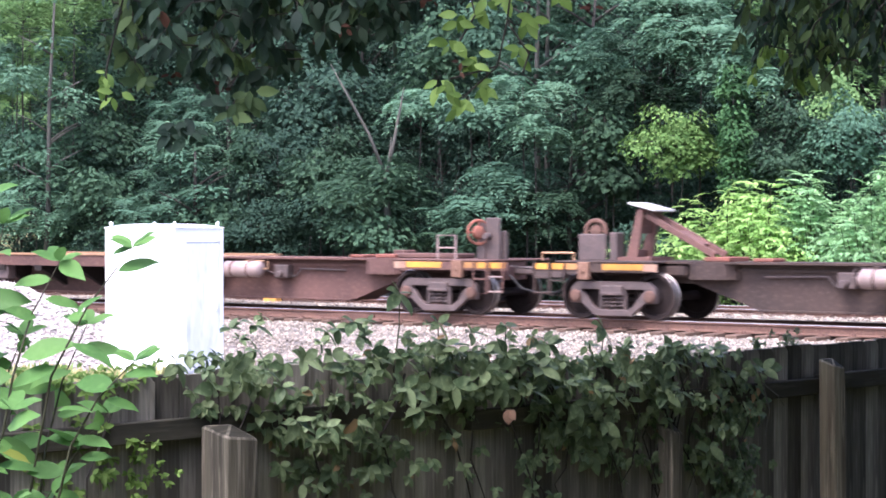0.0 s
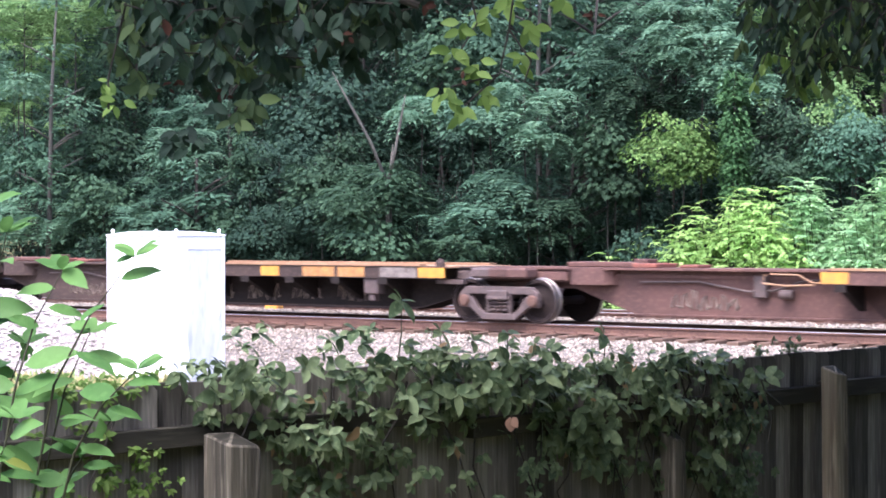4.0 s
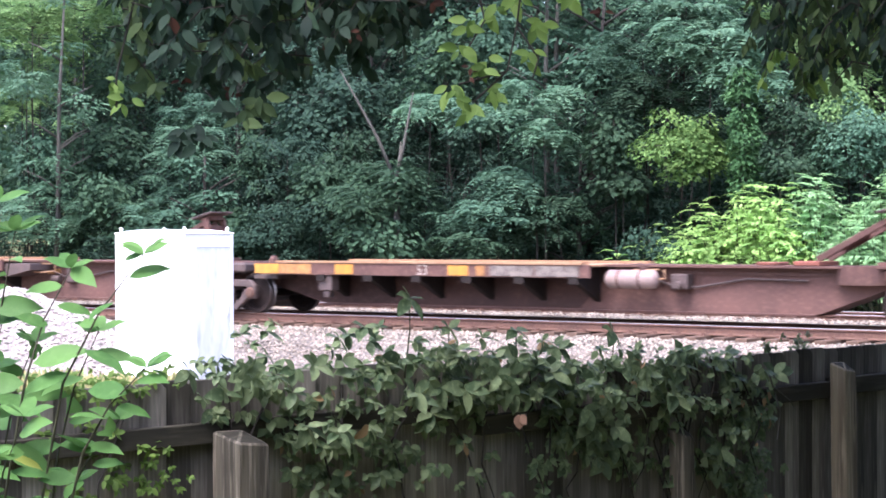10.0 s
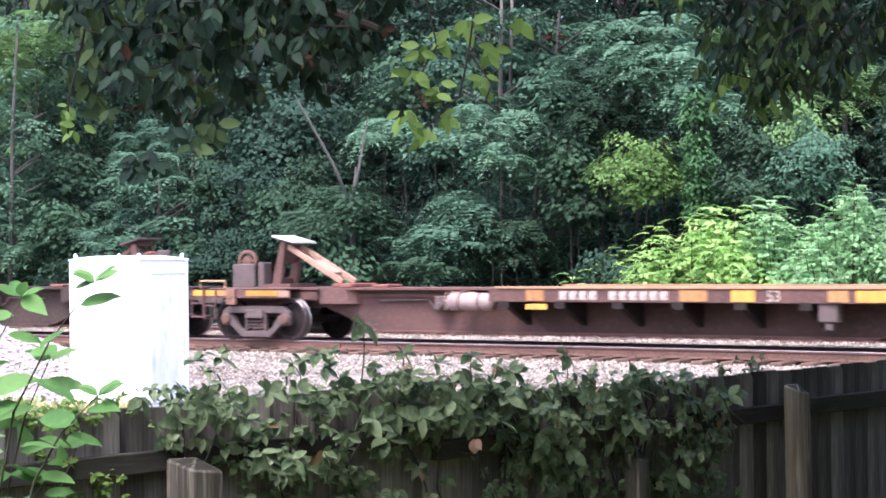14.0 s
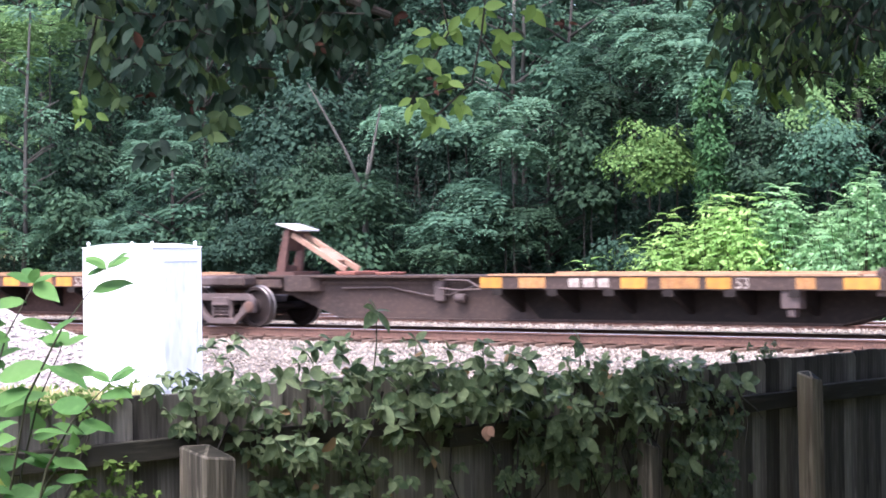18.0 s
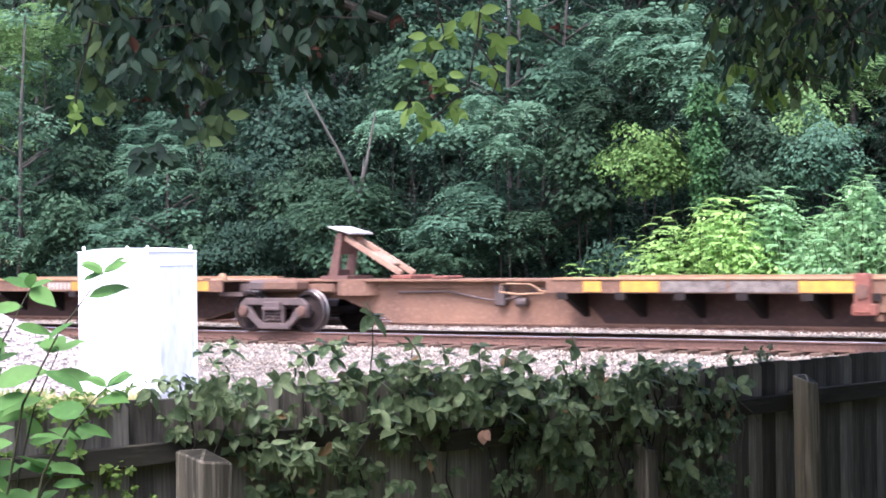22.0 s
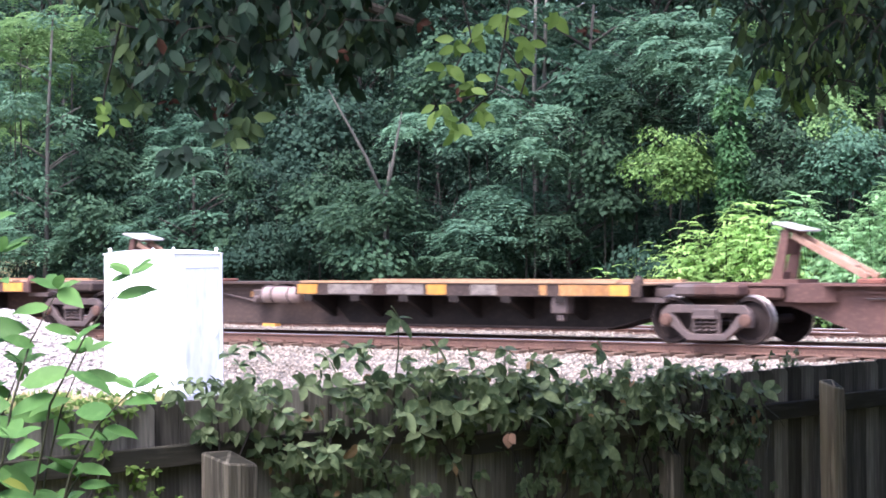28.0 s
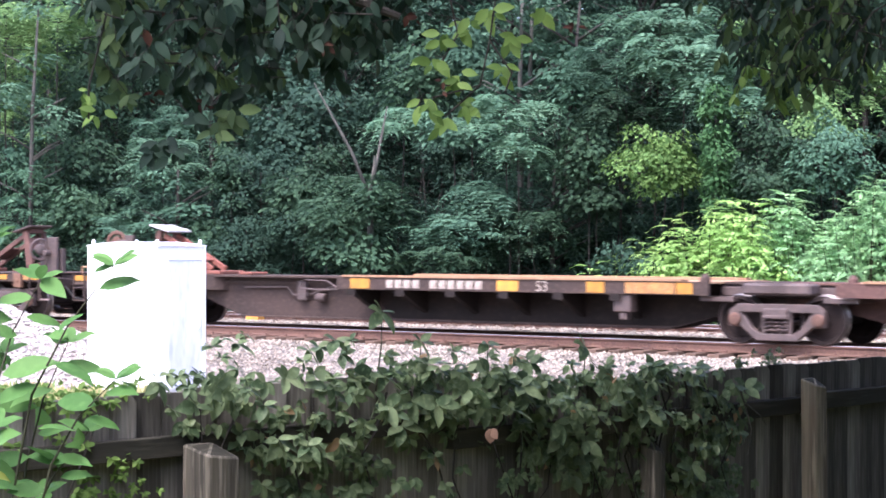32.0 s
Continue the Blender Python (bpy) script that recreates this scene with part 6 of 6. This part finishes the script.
    for _ in range(170):                      # a small-leaved trail beside the bare boards
        s, z = rng.gauss(1.9, 0.11), rng.uniform(0.35, 0.98)
        fan(Vector((s, rng.uniform(-0.09, -0.03), z)), rng.uniform(0.03, 0.06), Vector((rng.uniform(-0.5, 0.5), -0.9, 0.6)))
    for s0, n in ((2.2, 7), (2.42, 9), (2.5, 6)):   # small sprigs at the bare end
        for _ in range(n):
            s = s0 + rng.uniform(-0.06, 0.06)
            fan(Vector((s, rng.uniform(-0.03, 0.03), fence_top(s) + rng.uniform(0.0, 0.09))), rng.uniform(0.022, 0.036), Vector((rng.uniform(-0.8, 0.8), -0.6, 1)), rng.uniform(0.1, 0.6))
    for _ in range(24):
        s = rng.uniform(-1.7, 2.0)
        pts = [Vector((s, -0.05, 1.08))]
        for k in range(6):
            pts.append(pts[-1] + Vector((rng.uniform(-0.09, 0.09), rng.uniform(-0.02, 0.01), -rng.uniform(0.06, 0.15))))
        part("runner", shape((tube, pts, [0.005, 0.005, 0.004, 0.004, 0.004, 0.003, 0.002], 5)), M["twig"], t)
    put("leaves", lv.mesh("leaves", M["vine"], True), t)
    lv.rows = []
    for _ in range(70):
        s = rng.gauss(-1.78, 0.12)
        fan(Vector((s, rng.uniform(-0.08, 0.03), rng.uniform(0.72, 1.17))), rng.uniform(0.025, 0.04), Vector((rng.uniform(-0.6, 0.6), -0.8, 0.7)), rng.uniform(0, 0.5))
    for _ in range(45):
        s = rng.gauss(-1.53, 0.05)
        fan(Vector((s, rng.uniform(-0.07, -0.02), rng.uniform(0.45, 0.95))), rng.uniform(0.02, 0.036), Vector((rng.uniform(-0.6, 0.6), -0.8, 0.7)), rng.uniform(0, 0.5))
    for _ in range(70):
        s = rng.uniform(-2.2, -1.4)
        fan(Vector((s, rng.uniform(-0.03, 0.08), fence_top(s) + rng.uniform(-0.03, 0.05))), rng.uniform(0.022, 0.042), Vector((rng.uniform(-0.6, 0.6), -0.6, 1)), rng.uniform(0.2, 0.6))
    put("leaves", lv.mesh("leaves", M["over_light"], True), t, None, "small yellowing leaves")


creeper()
# a dry curled leaf and a bare twig caught in the creeper
p = on_fence(0.1, 0.26, 0.93)
dl = Leaves(leaf_shape(0.8, 4))
dl.add((0, 0, 0), (0.1, -0.2, -1), (0.2, -1, 0.4), 0.06)
dl.add((0.01, 0, 0), (0.3, -0.5, -0.8), (-0.6, -0.7, 0.2), 0.05)
tagged(put("dry_leaf", dl.mesh("dry_leaf", M["dead"], True), None, pose(*p)), "dry curled brown leaf caught in the creeper", "leaf")
p = on_fence(2.12, 0.09, 0.93)
tagged(put("bare_twig", mesh_of("bare_twig", shape((tube, [(-0.07, 0, 0.06), (-0.03, 0, -0.02), (0.0, -0.02, -0.14), (-0.03, -0.02, -0.26)], [0.004, 0.004, 0.003, 0.002], 5),
       (tube, [(-0.035, 0, -0.01), (0.07, -0.02, -0.08), (0.12, -0.02, -0.13)], [0.004, 0.003, 0.002], 5)), M["pale_bark"]), None, pose(p.x, p.y, p.z, 0, 0, FENCE_ANGLE)), "pale bare twig hanging on the fence", "twig")


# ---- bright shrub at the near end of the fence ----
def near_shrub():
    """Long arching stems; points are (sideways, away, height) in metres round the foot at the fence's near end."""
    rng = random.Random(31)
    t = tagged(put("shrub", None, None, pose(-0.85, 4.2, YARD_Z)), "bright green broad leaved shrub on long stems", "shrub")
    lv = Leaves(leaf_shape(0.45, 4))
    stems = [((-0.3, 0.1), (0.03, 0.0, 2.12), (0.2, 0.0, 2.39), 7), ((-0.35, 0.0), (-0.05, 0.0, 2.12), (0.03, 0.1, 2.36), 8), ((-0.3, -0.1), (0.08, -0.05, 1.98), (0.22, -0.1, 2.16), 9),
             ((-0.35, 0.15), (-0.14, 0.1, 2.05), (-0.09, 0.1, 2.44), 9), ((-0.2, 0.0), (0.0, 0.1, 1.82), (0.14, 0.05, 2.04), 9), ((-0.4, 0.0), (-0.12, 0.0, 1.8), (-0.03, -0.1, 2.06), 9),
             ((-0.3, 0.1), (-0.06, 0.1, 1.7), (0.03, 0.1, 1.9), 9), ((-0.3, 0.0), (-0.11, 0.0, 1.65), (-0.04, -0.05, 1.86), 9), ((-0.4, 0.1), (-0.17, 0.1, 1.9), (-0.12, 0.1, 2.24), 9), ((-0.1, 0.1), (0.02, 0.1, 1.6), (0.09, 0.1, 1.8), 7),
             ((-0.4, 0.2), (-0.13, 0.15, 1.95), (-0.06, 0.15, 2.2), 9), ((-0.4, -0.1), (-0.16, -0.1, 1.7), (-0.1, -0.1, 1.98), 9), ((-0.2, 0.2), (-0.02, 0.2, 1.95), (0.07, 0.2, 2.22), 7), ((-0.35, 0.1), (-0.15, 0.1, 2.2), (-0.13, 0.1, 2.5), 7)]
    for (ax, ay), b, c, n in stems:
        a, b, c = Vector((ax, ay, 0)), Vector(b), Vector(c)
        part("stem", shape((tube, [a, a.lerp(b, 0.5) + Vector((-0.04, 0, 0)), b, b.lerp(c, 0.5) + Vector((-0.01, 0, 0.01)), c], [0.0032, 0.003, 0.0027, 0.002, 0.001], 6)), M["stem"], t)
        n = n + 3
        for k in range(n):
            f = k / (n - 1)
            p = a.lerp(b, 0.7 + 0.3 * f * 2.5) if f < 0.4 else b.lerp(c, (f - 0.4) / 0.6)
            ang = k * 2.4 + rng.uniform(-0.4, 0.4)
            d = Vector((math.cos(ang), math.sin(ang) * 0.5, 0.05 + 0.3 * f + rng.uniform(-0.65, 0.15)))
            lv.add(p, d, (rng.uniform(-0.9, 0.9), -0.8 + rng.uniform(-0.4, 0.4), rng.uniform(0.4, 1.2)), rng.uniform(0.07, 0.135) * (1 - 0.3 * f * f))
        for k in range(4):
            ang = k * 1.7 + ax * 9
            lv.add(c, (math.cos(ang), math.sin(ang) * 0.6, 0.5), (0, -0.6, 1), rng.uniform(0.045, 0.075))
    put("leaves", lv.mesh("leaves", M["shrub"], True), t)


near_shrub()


# ---- the shade tree whose branches hang into view ----
BOUGH_EDGE = ((-1.26, -1.05, -0.87, -0.69, -0.6, -0.51, -0.3, -0.17, -0.1), (2.2, 2.1, 2.1, 2.02, 2.08, 2.16, 2.18, 2.24, 2.33))


def shade_tree():
    rng = random.Random(52)
    base = Vector((-4.2, 2.5, YARD_Z))
    t = tagged(put("shade_tree", None, None, pose(base.x, base.y, base.z)), "shade tree with dark drooping leaves over the fence", "tree")
    bm, tw = bmesh.new(), bmesh.new()
    lv, lit = Leaves(WIDE), Leaves(WIDE)
    tube(bm, [(0, 0, 0), (0.05, 0.05, 1.5), (0.2, 0.3, 3.4), (0.6, 0.9, 5.2)], [0.2, 0.16, 0.13, 0.08], 10)

    def twig(p, q, n, size, where, droop=0.9):
        p, q = Vector(p), Vector(q)
        mid = p.lerp(q, 0.5) + Vector((rng.uniform(-0.05, 0.05), 0, rng.uniform(0.03, 0.09)))
        tube(tw, [p - base, mid - base, q - base], [0.0035, 0.003, 0.001], 5)
        for k in range(n):
            f = ((k + rng.random()) / n) ** 0.7
            c = (p.lerp(mid, f * 2) if f < 0.5 else mid.lerp(q, f * 2 - 1)) - base
            a = rng.uniform(0, math.tau)
            d = Vector((math.cos(a), math.sin(a) * 0.7, -droop + rng.uniform(-0.6, 0.6)))
            where.add(c, d, (rng.uniform(-1, 1), -1 + rng.uniform(-0.8, 0.8), rng.uniform(0.1, 1.2)), size * rng.uniform(0.65, 1.25))

    limb = [(0.2, 0.3, 3.4), (1.5, 2.4, 3.75), (2.7, 4.4, 3.7), (3.7, 5.1, 3.45), (4.1, 5.1, 3.3)]
    tube(bm, limb, [0.09, 0.07, 0.05, 0.03, 0.015], 8)
    limb = [(0.6, 0.9, 5.2), (2.5, 3.0, 5.2), (4.6, 4.4, 4.6), (5.9, 4.4, 3.9), (6.4, 4.4, 3.4)]
    tube(bm, limb, [0.08, 0.06, 0.045, 0.025, 0.012], 8)
    # lv is coloured as shaded leaves, lit as sunlit ones, mid in between
    mid = Leaves(WIDE)
    far = 7.6 / 6.5
    for k in range(230):                      # the broad bough, thinner towards its outer end
        x = rng.uniform(-1.06, -0.1)
        if noise.noise((x * 5.0, k * 0.37, 3)) > (-0.04 if x < -0.65 else 0.18):
            continue
        low = float(np.interp(x, *BOUGH_EDGE)) + rng.random() ** 0.9 * 0.42 + 0.04
        x, low = x * far, 1.65 + (low - 1.65) * far
        y = 7.6 + rng.uniform(-0.4, 0.6)
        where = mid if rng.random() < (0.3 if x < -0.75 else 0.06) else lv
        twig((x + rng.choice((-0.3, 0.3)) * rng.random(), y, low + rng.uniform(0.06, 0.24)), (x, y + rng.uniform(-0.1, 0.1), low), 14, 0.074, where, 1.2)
    slim = Leaves(NARROW)
    slim_mid = Leaves(NARROW)
    for k in range(270):                      # the second bough, its paler hanging fringe partly tinted as sunlit
        x = rng.uniform(0.78, 1.85)
        rise = rng.random() ** 0.9 * 0.42
        low = float(np.interp(x, (0.75, 0.95, 1.0, 1.05, 1.14, 1.25, 1.33, 1.46, 1.85), (2.46, 2.44, 2.32, 2.2, 2.13, 2.06, 2.12, 2.19, 2.17))) + rise
        y = 6.8 + rng.uniform(-0.5, 0.6)
        if noise.noise((x * 8.0, low * 8.0, 9)) > 0.08:
            continue
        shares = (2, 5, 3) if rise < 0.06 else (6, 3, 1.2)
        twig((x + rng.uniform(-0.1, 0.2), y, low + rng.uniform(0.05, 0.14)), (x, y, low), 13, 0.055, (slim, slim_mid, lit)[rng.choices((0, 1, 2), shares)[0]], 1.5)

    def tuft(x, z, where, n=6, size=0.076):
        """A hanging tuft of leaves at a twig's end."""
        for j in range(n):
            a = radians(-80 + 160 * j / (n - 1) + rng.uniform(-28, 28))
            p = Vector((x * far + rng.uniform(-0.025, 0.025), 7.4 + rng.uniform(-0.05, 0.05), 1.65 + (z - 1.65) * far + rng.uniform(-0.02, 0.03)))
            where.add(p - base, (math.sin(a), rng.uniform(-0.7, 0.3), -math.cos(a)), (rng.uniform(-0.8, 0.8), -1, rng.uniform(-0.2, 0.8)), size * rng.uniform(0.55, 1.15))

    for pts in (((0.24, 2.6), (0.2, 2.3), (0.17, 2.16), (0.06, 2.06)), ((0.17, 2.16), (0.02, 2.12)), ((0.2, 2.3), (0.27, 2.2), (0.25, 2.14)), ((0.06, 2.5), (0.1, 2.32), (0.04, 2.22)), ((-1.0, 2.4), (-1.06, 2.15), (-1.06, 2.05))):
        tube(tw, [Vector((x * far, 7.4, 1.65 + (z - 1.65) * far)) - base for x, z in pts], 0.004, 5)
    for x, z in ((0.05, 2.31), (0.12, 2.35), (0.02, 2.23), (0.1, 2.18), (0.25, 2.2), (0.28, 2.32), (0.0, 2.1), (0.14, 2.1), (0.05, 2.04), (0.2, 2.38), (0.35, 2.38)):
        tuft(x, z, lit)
    for x, z in ((-1.06, 2.1), (-1.08, 2.13), (-1.03, 2.07)):
        tuft(x, z, lit, 4, 0.062)
    for x, z in ((-0.86, 1.95), (-0.82, 1.98), (-0.79, 1.94), (-0.66, 2.02), (-0.6, 2.06), (-0.95, 2.12), (-0.72, 2.06)):
        tuft(x, z, lv if -0.9 < x < -0.7 else mid, 7)
    dead = Leaves(leaf_shape(0.5, 3))
    for x, z in ((-0.04, 2.36), (0.05, 2.15), (0.46, 2.36), (-0.85, 2.12), (-0.69, 2.09), (-0.3, 2.28)):
        tuft(x, z, dead, 4, 0.042)
    tagged(put("dead_foliage", dead.mesh("dead_foliage", M["rusty_leaf"], True), t, None, "rust brown dead leaves"), kind="stuff")
    put("crown", mid.mesh("crown", M["over_mid"], True), t, None, "olive green leaves")
    put("crown", slim.mesh("crown", M["over"], True), t)
    put("crown", slim_mid.mesh("crown", M["over_mid"], True), t, None, "olive green leaves")
    high = Leaves(KITE)
    for k in range(16000):                    # the crown above, out of view, with a gap that lets light in
        p = Vector((rng.uniform(-4.8, 8.5), rng.uniform(0.5, 10.0), 0))
        if p.x < 0.45 and p.y < 7.4:
            continue
        p.z = 3.0 + 0.06 * max(0, p.y - 6) + 2.2 * rng.random() - 1.4 * min(1, max(0, (p.x - 3.4) / 2))
        high.add(p - base, (rng.uniform(-1, 1), rng.uniform(-1, 1), -0.5), (rng.uniform(-0.6, 0.6), rng.uniform(-0.6, 0.6), 1), rng.uniform(0.2, 0.32))
    for k in range(130):                     # unseen leaves added close over the broad bough to shade it
        p = Vector((rng.uniform(-1.7, 0.5), rng.uniform(6.9, 8.0), rng.uniform(2.85, 3.3)))
        high.add(p - base, (rng.uniform(-1, 1), rng.uniform(-1, 1), -0.5), (rng.uniform(-0.6, 0.6), rng.uniform(-0.6, 0.6), 1), rng.uniform(0.14, 0.22))
    for k in range(3500):                     # more unseen leaves, dense to darken the far end of the fence
        p = Vector((rng.uniform(0.8, 3.6), rng.uniform(7.3, 9.6), rng.uniform(3.05, 3.9)))
        high.add(p - base, (rng.uniform(-1, 1), rng.uniform(-1, 1), -0.5), (rng.uniform(-0.6, 0.6), rng.uniform(-0.6, 0.6), 1), rng.uniform(0.2, 0.32))
    for k in range(9000):                     # an unseen low skirt beside the yard, added to block side light
        p = Vector((rng.uniform(4.6, 8.5), rng.uniform(0.5, 13.0), rng.uniform(0.2, 4.5)))
        high.add(p - base, (rng.uniform(-1, 1), rng.uniform(-1, 1), -0.5), (rng.uniform(-0.6, 0.6), rng.uniform(-0.6, 0.6), 1), rng.uniform(0.2, 0.34))
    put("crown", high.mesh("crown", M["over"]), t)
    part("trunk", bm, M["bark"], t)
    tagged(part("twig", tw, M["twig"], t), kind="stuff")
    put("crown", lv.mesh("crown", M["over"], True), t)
    put("sunlit_leaves", lit.mesh("sunlit_leaves", M["over_light"], True), t, None, "yellow green leaves tinted as sunlit")


shade_tree()


# ---- movement ----
def motions():
    """The train runs past at a steady speed; the wheels turn while they are near."""
    for ob, s in CARS + BOGIES:
        walk(ob, [(t, track_pose(s - SPEED * t)) for t in range(0, 33, 4)])
    for w, x, s in WHEELSETS:
        t0, t1 = (s - 14) / SPEED, (s + 16) / SPEED
        f0, f1 = max(1, int(t0 * FPS)), min(32 * FPS - 1, int(t1 * FPS))
        frames = [0] + (list(range(f0, f1 + 1)) if f1 > f0 else []) + [32 * FPS]
        walk(w, [(f / FPS, pose(x, 0, WHEEL_R) @ Matrix.Rotation(-SPEED * (min(max(f, f0), f1) - f0) / FPS / WHEEL_R, 4, "Y")) for f in frames])


motions()
